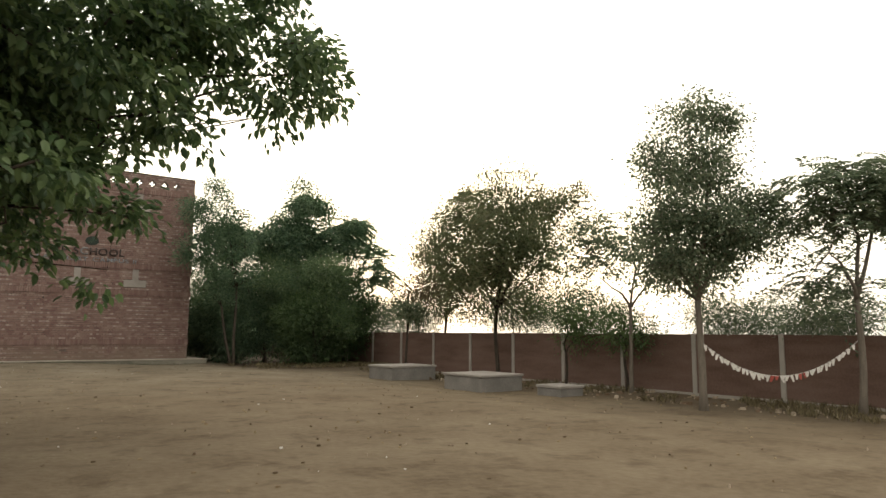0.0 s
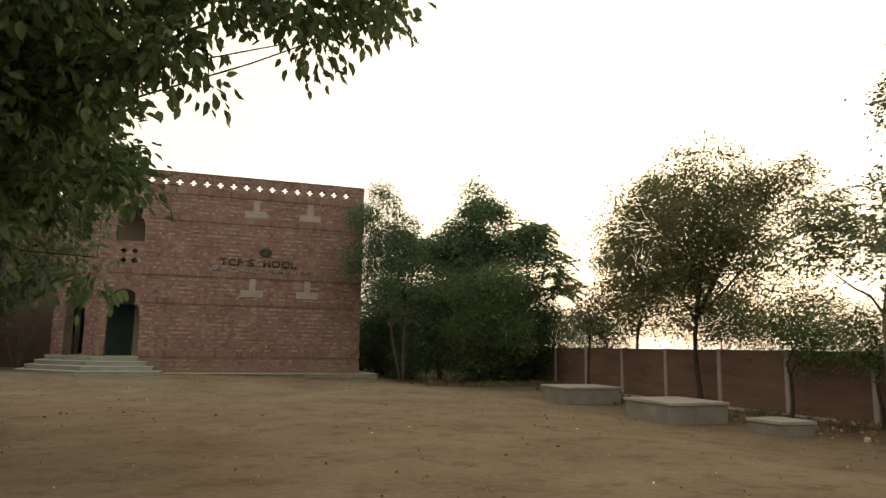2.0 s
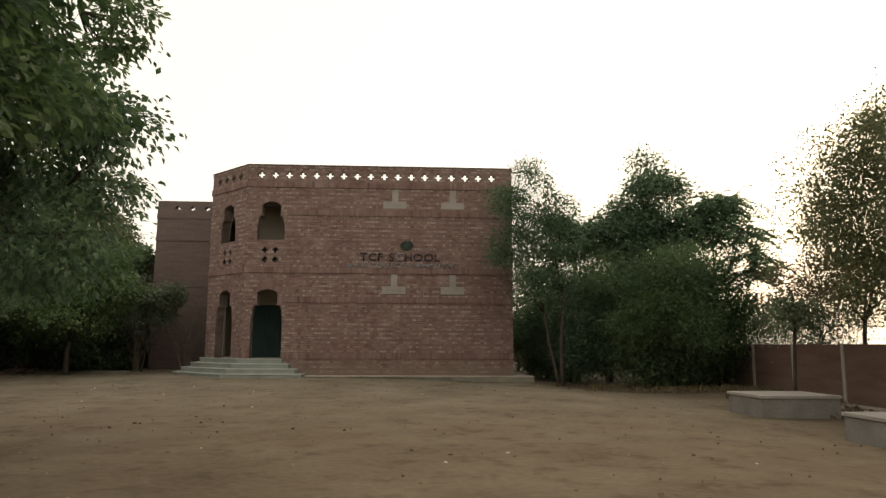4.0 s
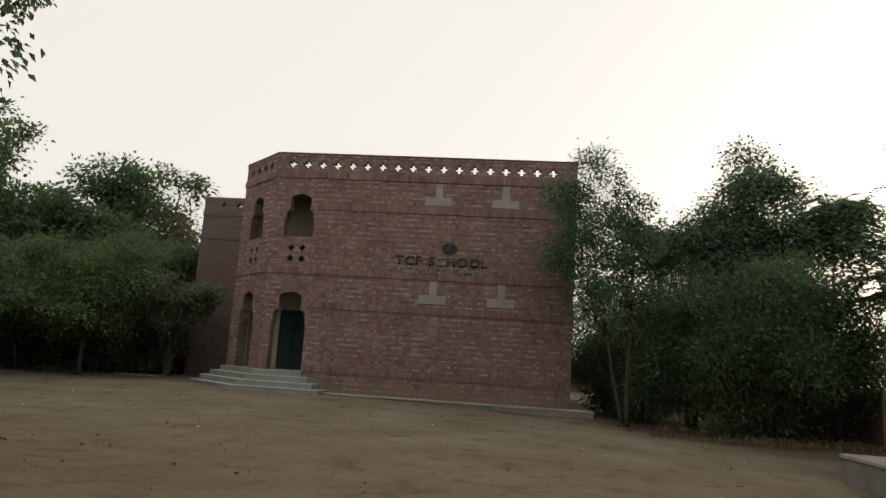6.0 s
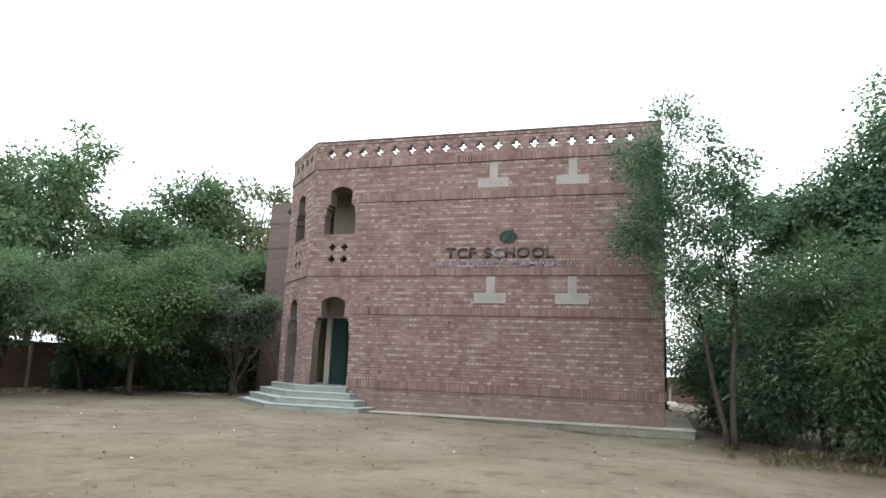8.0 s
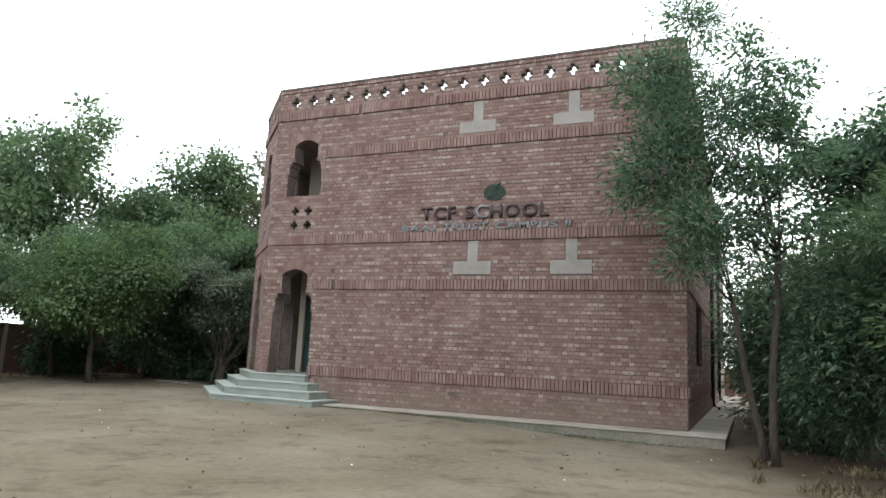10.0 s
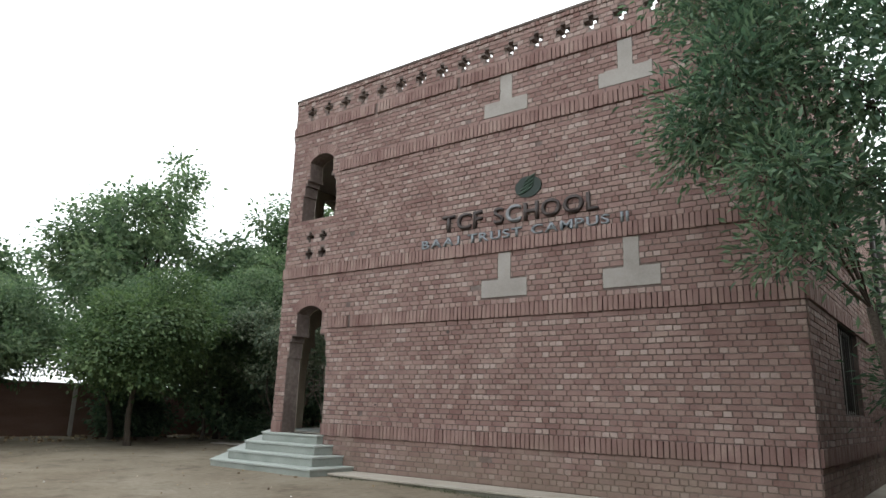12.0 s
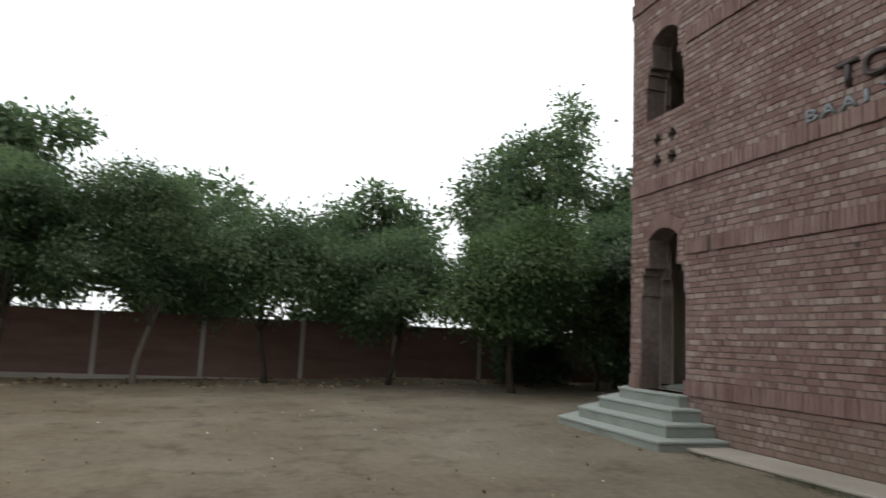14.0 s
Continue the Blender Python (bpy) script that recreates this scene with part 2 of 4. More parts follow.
M_LOGO_LINE = material("logo_line", [(0.030, 0.052, 0.036), (0.045, 0.074, 0.052)], 0.5, 5, 40, 0.1, 0.002)
M_IRON = material("dark_iron", [(0.02, 0.018, 0.017), (0.045, 0.04, 0.036)], 0.6, 5, 40, 0.2, 0.003, metal=0.3)
M_WHITE = material("white_cloth", [(0.55, 0.52, 0.48), (0.75, 0.72, 0.68)], 0.9, 5, 30, 0.1, 0.002)
M_STONE = material("stone", [(0.118, 0.079, 0.049), (0.237, 0.168, 0.114), (0.376, 0.307, 0.237)], 0.95, 3, 40, 0.4, 0.01, island=0.7)
M_CLOD = material("clod", [(0.086, 0.062, 0.040), (0.163, 0.122, 0.084), (0.241, 0.189, 0.138)], 0.97, 4, 30, 0.6, 0.01, island=0.5, spec=0.1)
M_DRY = material("dry_litter", [(0.09, 0.06, 0.035), (0.2, 0.14, 0.08), (0.3, 0.23, 0.14)], 0.95, 3, 40, 0, island=0.7)
M_WEED = material("weed", [(0.05, 0.06, 0.032), (0.085, 0.095, 0.052), (0.12, 0.12, 0.07)], 0.9, 2, 20, 0, island=0.6)
M_DRYGRASS = material("dry_grass", [(0.07, 0.055, 0.03), (0.13, 0.105, 0.055), (0.2, 0.165, 0.095)], 0.9, 2, 20, 0, island=0.6)
M_GLASS = material("window_dark", [(0.015, 0.017, 0.018), (0.03, 0.032, 0.033)], 0.2, 2, 10, 0)
M_FRAME = material("window_frame", [(0.22, 0.2, 0.17), (0.3, 0.27, 0.24)], 0.7, 3, 30, 0.1, 0.002)


# ---- mesh helpers ----
class Geo:
    """Vertices and faces in plain lists."""

    def __init__(self):
        self.v, self.f = [], []

    def add(self, verts, faces):
        k = len(self.v)
        self.v += [tuple(p) for p in verts]
        self.f += [tuple(i + k for i in q) for q in faces]

    def box(self, x0, x1, y0, y1, z0, z1):
        self.add([(x0, y0, z0), (x1, y0, z0), (x1, y1, z0), (x0, y1, z0), (x0, y0, z1), (x1, y0, z1), (x1, y1, z1), (x0, y1, z1)],
                 [(0, 3, 2, 1), (4, 5, 6, 7), (0, 1, 5, 4), (1, 2, 6, 5), (2, 3, 7, 6), (3, 0, 4, 7)])

    def prism(self, poly, z0, z1):
        k = len(poly)
        self.add([(x, y, z0) for x, y in poly] + [(x, y, z1) for x, y in poly],
                 [tuple(range(k))[::-1], tuple(range(k, 2 * k))] + [(i, (i + 1) % k, k + (i + 1) % k, k + i) for i in range(k)])

    def tube(self, pts, radii, n=7):
        rows = []
        for i, p in enumerate(pts):
            d = (Vector(pts[min(i + 1, len(pts) - 1)]) - Vector(pts[max(i - 1, 0)])).normalized()
            a = d.orthogonal().normalized() if abs(d.z) < 0.95 else (Vector((1, 0, 0)) - d * d.x).normalized()
            b = d.cross(a)
            rows.append([Vector(p) + (a * math.cos(6.2832 * j / n) + b * math.sin(6.2832 * j / n)) * radii[i] for j in range(n)])
        faces = [(i * n + j, i * n + (j + 1) % n, (i + 1) * n + (j + 1) % n, (i + 1) * n + j) for i in range(len(pts) - 1) for j in range(n)]
        faces += [tuple(range(n))[::-1], tuple(range((len(pts) - 1) * n, len(pts) * n))]
        self.add([p for r in rows for p in r], faces)

    def mesh(self, name, mat, bevel=0.0, smooth=False):
        me = bpy.data.meshes.new(name)
        me.from_pydata(self.v, [], self.f)
        if bevel:
            bm = bmesh.new()
            bm.from_mesh(me)
            edges = [e for e in bm.edges if len(e.link_faces) == 2 and e.calc_face_angle(0) > 0.5]
            bmesh.ops.bevel(bm, geom=edges, offset=bevel, segments=2, affect='EDGES', profile=0.6)
            bm.to_mesh(me)
            bm.free()
        if smooth:
            me.shade_smooth()
        me.materials.append(mat)
        me.update()
        return me


def part(name, geo, mat, parent=None, label="", bevel=0.0, smooth=False):
    me = geo if isinstance(geo, bpy.types.Mesh) else geo.mesh(name, mat, bevel, smooth)
    ob = new(name, me)
    ob.parent = parent
    return tagged(ob, label)


def thing(name, label, category, group="", at=(0, 0, 0)):
    ob = new(name)
    ob.location = at
    return tagged(ob, label, category, group)


def setting(name, geo, mat, label, bevel=0.0, smooth=False):
    return tagged(part(name, geo, mat, None, label, bevel, smooth), kind="structure")


def step01(a, b, t):
    t = min(1.0, max(0.0, (t - a) / (b - a)))
    return t * t * (3 - 2 * t)


# ---- ground ----
def ground_z(x, y):
    """Level yard that rises a little towards the steps."""
    rise = (0.18 * step01(21, 29.5, y) + 0.10 * step01(28.5, 31.0, y)) * (1 - 0.62 * step01(3.0, 8.5, x)) * (1 - 0.8 * step01(9.6, 11.6, x))
    return 0.03 + rise - 0.17 * step01(9.5, 13.0, x) * (1 - step01(23, 28, y))


def build_ground():
    fine = list(np.arange(-16, 20.01, 0.22))
    xs = [-900, -400, -150, -70, -40, -25] + fine + [25, 32, 45, 80, 160, 400, 900]
    ys = [-900, -400, -150, -60, -30, -15, -8, -4] + list(np.arange(-1, 40.01, 0.22)) + [43, 48, 56, 70, 100, 200, 500, 900]
    g = Geo()
    for y in ys:
        for x in xs:
            near = step01(60, 20, abs(x)) if abs(x) > 20 else 1.0
            n = noise.noise((x * 0.35, y * 0.35, 0)) * 0.022 + noise.noise((x * 1.3, y * 1.3, 3)) * 0.014 + noise.noise((x * 2.1, y * 2.1, 7)) * 0.012
            heap = 0.10 * max(0.0, noise.noise((x * 0.5, y * 0.5, 11))) * step01(14.2, 16.0, x)
            g.v.append((x, y, ground_z(x, y) + (n + heap) * (1 if -20 < x < 22 and -5 < y < 42 else 0)))
    w = len(xs)
    g.f = [(j * w + i, j * w + i + 1, (j + 1) * w + i + 1, (j + 1) * w + i) for j in range(len(ys) - 1) for i in range(w - 1)]
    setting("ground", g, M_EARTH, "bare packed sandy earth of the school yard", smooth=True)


build_ground()

# ---- school building: wall panels with openings, brick by brick ----
from mathutils.geometry import tessellate_polygon


def cross_outline(u, z, s=0.26, a=0.085):
    h, b = s / 2, a / 2
    c = 0.006
    return [(u - b, z - h), (u + b, z - h), (u + b + c, z - b - c), (u + h, z - b), (u + h, z + b), (u + b + c, z + b + c), (u + b, z + h), (u - b, z + h),
            (u - b - c, z + b + c), (u - h, z + b), (u - h, z - b), (u - b - c, z - b - c)]


def arch_outline(u, z0, top, low, mid, high, wl, wm, wh):
    """Multifoil opening: jamb, corbel steps, then a narrow head under a segmental arch."""
    rise = 0.14
    r = (wh * wh + rise * rise) / (2 * rise)
    half = math.asin(wh / r)
    arc = [(r * math.sin(half - half * 2 * i / 12), top - r + r * math.cos(half - half * 2 * i / 12)) for i in range(13)]
    right = [(wl, z0), (wl, low), (wm, low), (wm, mid), (wm - 0.05, mid), (wm - 0.05, (mid + high) / 2), (wh - 0.025, (mid + high) / 2), (wh - 0.025, high), (wh, high)]
    pts = right + arc + [(-a, b) for a, b in right[::-1]]
    return [(u + a, b) for a, b in pts], r, half, top - r


def spans_minus(a, b, cuts):
    out = [(a, b)]
    for c, d in cuts:
        nxt = []
        for p, q in out:
            if d <= p or c >= q:
                nxt.append((p, q))
            else:
                if c - p > 0.02:
                    nxt.append((p, c))
                if q - d > 0.02:
                    nxt.append((d, q))
        out = nxt
    return out


def crossing(outline, z):
    """Left and right ends of an outline at height z."""
    xs = []
    for (a, b), (c, d) in zip(outline, outline[1:] + outline[:1]):
        if (b - z) * (d - z) < 0:
            xs.append(a + (c - a) * (z - b) / (d - b))
    return (min(xs), max(xs)) if xs else None


def brick_layout(width, z_lo, bands, holes, rects, arches, rng):
    """Quads (four corners in wall coordinates, and how far each stands proud) of English bond with soldier bands."""
    quads = []
    J = 0.013

    def course(z0, z1, unit, shift, proud, lo, hi):
        zm = (z0 + z1) / 2
        cuts = []
        for h in holes:
            e = [crossing(h, z) for z in (zm, z0 + 0.012, z1 - 0.012)]
            e = [q for q in e if q]
            if e:
                cuts.append((min(q[0] for q in e), max(q[1] for q in e)))
        for x0, x1, r0, r1 in rects:
            if r0 < zm < r1:
                cuts.append((x0, x1))
        for u, zc, r_out, spring in arches:
            if zm > spring and abs(zm - zc) < r_out:
                d = min(math.sqrt(r_out ** 2 - (zm - zc) ** 2), 0.63 * (zm - zc) + 0.01)
                cuts.append((u - d, u + d))
        x = lo - shift
        while x < hi:
            for p, q in spans_minus(max(x, lo), min(x + unit, hi), cuts):
                if q - p > 0.03:
                    w = rng.uniform(-0.0015, 0.0015)
                    if rng.random() < 0.004:
                        continue
                    e = [rng.uniform(-0.0048, 0.0048) for _ in range(8)]
                    quads.append(([(p + J / 2 + e[0], z0 + J / 2 + w + e[1]), (q - J / 2 + e[2], z0 + J / 2 + w + e[3]), (q - J / 2 + e[4], z1 - J / 2 + w + e[5]), (p + J / 2 + e[6], z1 - J / 2 + w + e[7])], proud + rng.uniform(-0.005, 0.004)))
            x += unit

    z = z_lo
    k = 0
    for b0, b1, lo_b, hi_b, proud in bands:
        n = max(1, round((b0 - z) / 0.083))
        for i in range(n):
            z0, z1 = z + (b0 - z) * i / n, z + (b0 - z) * (i + 1) / n
            if k % 2:
                course(z0, z1, 0.121, 0.03, 0.011, 0, width)
            else:
                course(z0, z1, 0.242, 0.091 + 0.121 * (k // 2 % 2), 0.011, 0, width)
            k += 1
        if b1 > b0:
            if lo_b > 0:
                m = 3
                for i in range(m):
                    z0, z1 = b0 + (b1 - b0) * i / m, b0 + (b1 - b0) * (i + 1) / m
                    course(z0, z1, 0.242 if i % 2 else 0.121, 0.03, 0.011, 0, lo_b)
            course(b0, b1, 0.083, 0, proud, max(lo_b, 0), hi_b)
        z = b1
    return quads


def brick_solid(quad, proud, place):
    """One brick: a chamfered block whose back is sunk in the wall."""
    cx, cz = sum(p[0] for p in quad) / 4, sum(p[1] for p in quad) / 4
    verts = [place(u, z, -0.02) for u, z in quad] + [place(u, z, proud - 0.003) for u, z in quad]
    verts += [place(u + math.copysign(0.0035, cx - u), z + math.copysign(0.0035, cz - z), proud) for u, z in quad]
    faces = [(3, 2, 1, 0)] + [(i, (i + 1) % 4, 4 + (i + 1) % 4, 4 + i) for i in range(4)] + [(4 + i, 4 + (i + 1) % 4, 8 + (i + 1) % 4, 8 + i) for i in range(4)] + [(8, 9, 10, 11)]
    return verts, faces


def wall_panel(name, origin, along, width, z0, z1, holes, thick, parent, mat, label=""):
    """A wall of real thickness with real openings. along: unit vector of the wall, seen with its outside in front."""
    ax = Vector(along)
    inward = Vector((-ax.y, ax.x, 0))
    o = Vector(origin)

    def place(u, z, out):
        return o + ax * u + Vector((0, 0, z)) - inward * out

    loops = [[(0, z0), (width, z0), (width, z1), (0, z1)]] + holes
    tris = tessellate_polygon([[Vector((u, z, 0)) for u, z in lp] for lp in loops])
    flat = [p for lp in loops for p in lp]
    g = Geo()
    k = len(flat)
    faces = []
    for a, b, c in tris:
        pa, pb, pc = flat[a], flat[b], flat[c]
        if (pb[0] - pa[0]) * (pc[1] - pa[1]) - (pb[1] - pa[1]) * (pc[0] - pa[0]) < 0:
            b, c = c, b
        faces += [(a, b, c), (k + a, k + c, k + b)]
    s = 0
    for lp in loops:
        m = len(lp)
        faces += [(s + i, k + s + i, k + s + (i + 1) % m, s + (i + 1) % m) for i in range(m)]
        s += m
    g.add([place(u, z, 0) for u, z in flat] + [place(u, z, -thick) for u, z in flat], faces)
    return part(name, g, mat, parent, label), place


LATE_BRICKS = []


def is_header(q):
    """Whether a brick shows its short end, lying flat."""
    return q[1][0] - q[0][0] < 0.13 and q[2][1] - q[1][1] < 0.1


def lay_bricks(wall, quads, place, single):
    """single(u, z): whether a brick is a piece of its own; the rest are joined."""
    g, heads = Geo(), Geo()
    count = 0
    for q, proud in quads:
        u, z = q[0]
        if single and single(u, z) and count < 300:
            LATE_BRICKS.append((wall, q, proud, place))
            count += 1
        else:
            (heads if is_header(q) else g).add(*brick_solid(q, proud, place))
    tagged(part("header_brickwork", heads, M_HEADER, wall, "paler header bricks"), kind="stuff")
    tagged(part("brickwork", g, M_BRICK, wall, "weathered dusky red bricks in English bond"), kind="stuff")


FY, X0, X1, TOP, FLOOR = 31.8, -0.92, 9.1, 8.2, 0.96
building = thing("school_building", "two-storey red brick school building with arched corner porch", "building", at=(4, 31.8, 0.2))
building.location = (0, 0, 0)


def bay_holes(u, base):
    """Doorway, four small crosses and upper window of one bay; also what the brick layout needs of them."""
    door, r1, h1, c1 = arch_outline(u, base, 3.49, 2.45, 2.78, 3.0, 0.575, 0.53, 0.37)
    win, r2, h2, c2 = arch_outline(u + 0.04, 5.35, 6.80, 5.92, 6.15, 6.34, 0.50, 0.465, 0.345)
    small = [cross_outline(u + 0.04 + dx, z, 0.21, 0.075) for dx in (-0.195, 0.195) for z in (4.60, 4.96)]
    arches = [(u, c1, r1 + 0.215, 3.36, h1 + 0.05), (u + 0.04, c2, r2 + 0.215, 6.67, h2 + 0.05)]
    return [door, win] + small, arches


def bands(width, lo):
    return [(0.95, 1.18, 0, width, 0.045), (3.0, 3.23, lo, width, 0.045), (4.1, 4.33, 0, width, 0.045), (6.28, 6.51, lo, width, 0.045),
            (7.35, 7.58, 0, width, 0.05), (8.10, 8.19, 0, width, 0.03)]


rng = random.Random(5)
# front wall
W = X1 - X0
holes, arches = bay_holes(-0.04 - X0, FLOOR)
par = [cross_outline(-0.43 - X0 + 0.515 * i, 7.84) for i in range(18)]
front, place_f = wall_panel("front_wall", (X0, FY, 0), (1, 0, 0), W - 0.006, 0.1, 7.6, holes, 0.34, building, M_MORTAR, "front wall of weathered red brick with soldier courses")
wall_panel("parapet", (X0, FY, 0), (1, 0, 0), W - 0.006, 7.6, 8.19, par, 0.19, building, M_MORTAR, "thin parapet pierced by a row of crosses")
T_RECTS = []
for i in range(2):
    for zb, zs, zt in ((6.60, 6.87, 7.35), (3.35, 3.64, 4.10)):
        T_RECTS += [(4.18 + 2.2 * i - X0, 5.06 + 2.2 * i - X0, zb, zs), (4.51 + 2.2 * i - X0, 4.75 + 2.2 * i - X0, zs, zt)]


def quads_with_arches(width, z_lo, bnds, hls, rects, arcs):
    flat = [(u, c, ro, sp) for u, c, ro, sp, _ in arcs]
    q = brick_layout(width, z_lo, bnds, hls, rects, flat, rng)
    for u, zc, r_out, sp, half in arcs:
        r_in = r_out - 0.21
        n = round(2 * half * r_out / 0.083)
        for i in range(n):
            t0, t1 = -half + 2 * half * i / n + 0.008, -half + 2 * half * (i + 1) / n - 0.008
            q.append(([(u + r_in * math.sin(t0), zc + r_in * math.cos(t0)), (u + r_in * math.sin(t1), zc + r_in * math.cos(t1)),
                       (u + r_out * math.sin(t1), zc + r_out * math.cos(t1)), (u + r_out * math.sin(t0), zc + r_out * math.cos(t0))], 0.018))
    return q


qf = quads_with_arches(W, 0.2, bands(W, 0.57 - X0), holes + par, T_RECTS, arches)
lay_bricks(front, qf, place_f, lambda u, z: 5.2 < u + X0 < 7.6 and 1.18 < z < 3.0)
for i in range(2):
    for zb, zs, zt in ((6.60, 6.87, 7.345), (3.35, 3.64, 4.095)):
        g = Geo()
        a, b, c, d = 4.18 + 2.2 * i, 5.06 + 2.2 * i, 4.51 + 2.2 * i, 4.75 + 2.2 * i
        pts = [(a, zb), (b, zb), (b, zs), (d, zs), (d, zt), (c, zt), (c, zs), (a, zs)]
        g.add([(x, FY - 0.012, z) for x, z in pts] + [(x, FY + 0.05, z) for x, z in pts],
              [tuple(range(8)), tuple(range(8, 16))[::-1]] + [(k, 8 + k, 8 + (k + 1) % 8, (k + 1) % 8) for k in range(8)])
        part("concrete_panel", g, M_CONCRETE, front, "pale grey concrete inset shaped like an upturned T")

# canted corner
CL = 2.52
inv = math.sqrt(0.5)
c_holes, c_arches = bay_holes(CL / 2, FLOOR)
c_par = [cross_outline(CL / 2 + dx, 7.84) for dx in (-0.75, -0.25, 0.25, 0.75)]
CO = (X0 - CL * inv, FY + CL * inv, 0)
corner, place_c = wall_panel("corner_wall", CO, (inv, -inv, 0), CL, 0.1, 7.6, c_holes, 0.34, building, M_MORTAR, "canted brick corner with arched doorway and window")
wall_panel("parapet", CO, (inv, -inv, 0), CL, 7.6, 8.19, c_par, 0.19, building, M_MORTAR, "thin parapet pierced by a row of crosses")
qc = quads_with_arches(CL, 0.2, [(0.95, 0.95, 0, 0, 0), (4.1, 4.33, 0, CL, 0.045), (7.35, 7.58, 0, CL, 0.05), (8.10, 8.19, 0, CL, 0.03)], c_holes + c_par, [], c_arches)
lay_bricks(corner, qc, place_c, None)

# left verandah wall, behind the canted corner
LX = CO[0]
LLEN = 38.8 - CO[1]
l_holes, l_arches = bay_holes(LLEN - 0.9, FLOOR)
h2, a2 = bay_holes(LLEN - 3.6, FLOOR)
left_wall, place_l = wall_panel("left_wall", (LX, 38.8, 0), (0, -1, 0), LLEN, 0.1, 8.19, l_holes + h2, 0.34, building, M_MORTAR, "verandah wall of red brick with arched openings")
ql = quads_with_arches(LLEN, 0.2, [(0.95, 0.95, 0, 0, 0), (4.1, 4.33, 0, LLEN, 0.045), (7.35, 7.58, 0, LLEN, 0.05), (8.10, 8.19, 0, LLEN, 0.03)], l_holes + h2, [], l_arches + a2)
lay_bricks(left_wall, ql, place_l, None)

# right side wall with windows
RLEN = 24.0
WINS = [(2.4, 4.6), (10.4, 12.6), (15.4, 17.6)]
r_holes = [[(a, z0), (b, z0), (b, z1), (a, z1)] for a, b in WINS for z0, z1 in ((1.62, 3.0), (5.0, 6.28))]
right, place_r = wall_panel("side_wall", (X1, FY + 0.006, 0), (0, 1, 0), RLEN, 0.1, 8.19, r_holes, 0.34, building, M_MORTAR, "side wall of red brick with barred windows")
qr = quads_with_arches(10.0, 0.2, bands(10.0, 0), r_holes, [], [])
lay_bricks(right, qr, place_r, None)
for a, b in WINS:
    for z0, z1 in ((1.62, 3.0), (5.0, 6.28)):
        g = Geo()
        for y0, y1, u0, u1 in ((a, b, z0, z0 + 0.06), (a, b, z1 - 0.06, z1), (a, a + 0.06, z0 + 0.06, z1 - 0.06), (b - 0.06, b, z0 + 0.06, z1 - 0.06), ((a + b) / 2 - 0.03, (a + b) / 2 + 0.03, z0 + 0.06, z1 - 0.06)):
            g.box(X1 - 0.16, X1 - 0.1, FY + y0, FY + y1, u0, u1)
        win = part("window", g, M_FRAME, building, "brown-framed window with iron bars")
        g = Geo()
        g.box(X1 - 0.135, X1 - 0.125, FY + a + 0.06, FY + b - 0.06, z0 + 0.06, z1 - 0.06)
        part("pane", g, M_GLASS, win)
        for i in range(9):
            y = FY + a + 0.15 + i * (b - a - 0.3) / 8
            g = Geo()
            g.tube([(X1 - 0.06, y, z0), (X1 - 0.06, y, z1)], [0.009, 0.009], 5)
            part("bar", g, M_IRON, win)
for y in (FY + 8.6, FY + 14.2):
    g = Geo()
    g.tube([(X1 + 0.09, y, 8.0), (X1 + 0.09, y, 0.75), (X1 + 0.12, y, 0.5), (X1 + 0.28, y, 0.42)], [0.055] * 4, 10)
    part("downpipe", g, M_IRON, building, "dark iron rainwater pipe", smooth=True)

# plastered inner faces of the porch walls
for nm, org, al, wd, hl in (("front_lining", (X0, FY + 0.342, 0), (1, 0, 0), 1.82, holes[:2]), ("corner_lining", (CO[0] + 0.342 * inv, CO[1] + 0.342 * inv, 0), (inv, -inv, 0), CL, c_holes[:2]), ("left_lining", (LX + 0.342, 38.8, 0), (0, -1, 0), LLEN, l_holes[:2] + h2[:2])):
    wall_panel(nm, org, al, wd, 0.97, 6.94, hl, 0.015, building, M_PLASTER, "beige plaster on the inside of the porch wall")

# weathered coping along the parapet
g = Geo()
e = 0.035
g.prism([(X1, FY - e), (X1, FY + 0.21), (X0 + 0.087, FY + 0.21), (LX + 0.21, CO[1] + 0.087), (LX - e, CO[1] - 0.015), (X0 - 0.015, FY - e)][::-1], 8.195, 8.245)
part("coping", g, M_COPING, building, "dark weathered coping slab", bevel=0.008)

# roof, floors and inner walls
g = Geo()
g.prism([(X0 + 0.14, FY + 0.34), (X1 - 0.34, FY + 0.34), (X1 - 0.34, FY + RLEN), (LX + 0.34, FY + RLEN), (LX + 0.34, CO[1] + 0.14)], 6.95, 7.12)
part("roof", g, M_CONCRETE, building, "flat concrete roof slab behind the parapet")
g = Geo()
g.prism([(X0 + 0.14, FY + 0.34), (X1 - 0.34, FY + 0.34), (X1 - 0.34, FY + RLEN), (LX + 0.34, FY + RLEN), (LX + 0.34, CO[1] + 0.14)], 4.05, 4.28)
part("upper_floor", g, M_CONCRETE, building)
g = Geo()
g.prism([(X0 + 0.02, FY + 0.02), (X1 - 0.34, FY + 0.05), (X1 - 0.34, FY + RLEN), (LX + 0.02, FY + RLEN), (LX + 0.02, CO[1] + 0.02)], 0.12, FLOOR)
part("porch_floor", g, M_STEP, building)
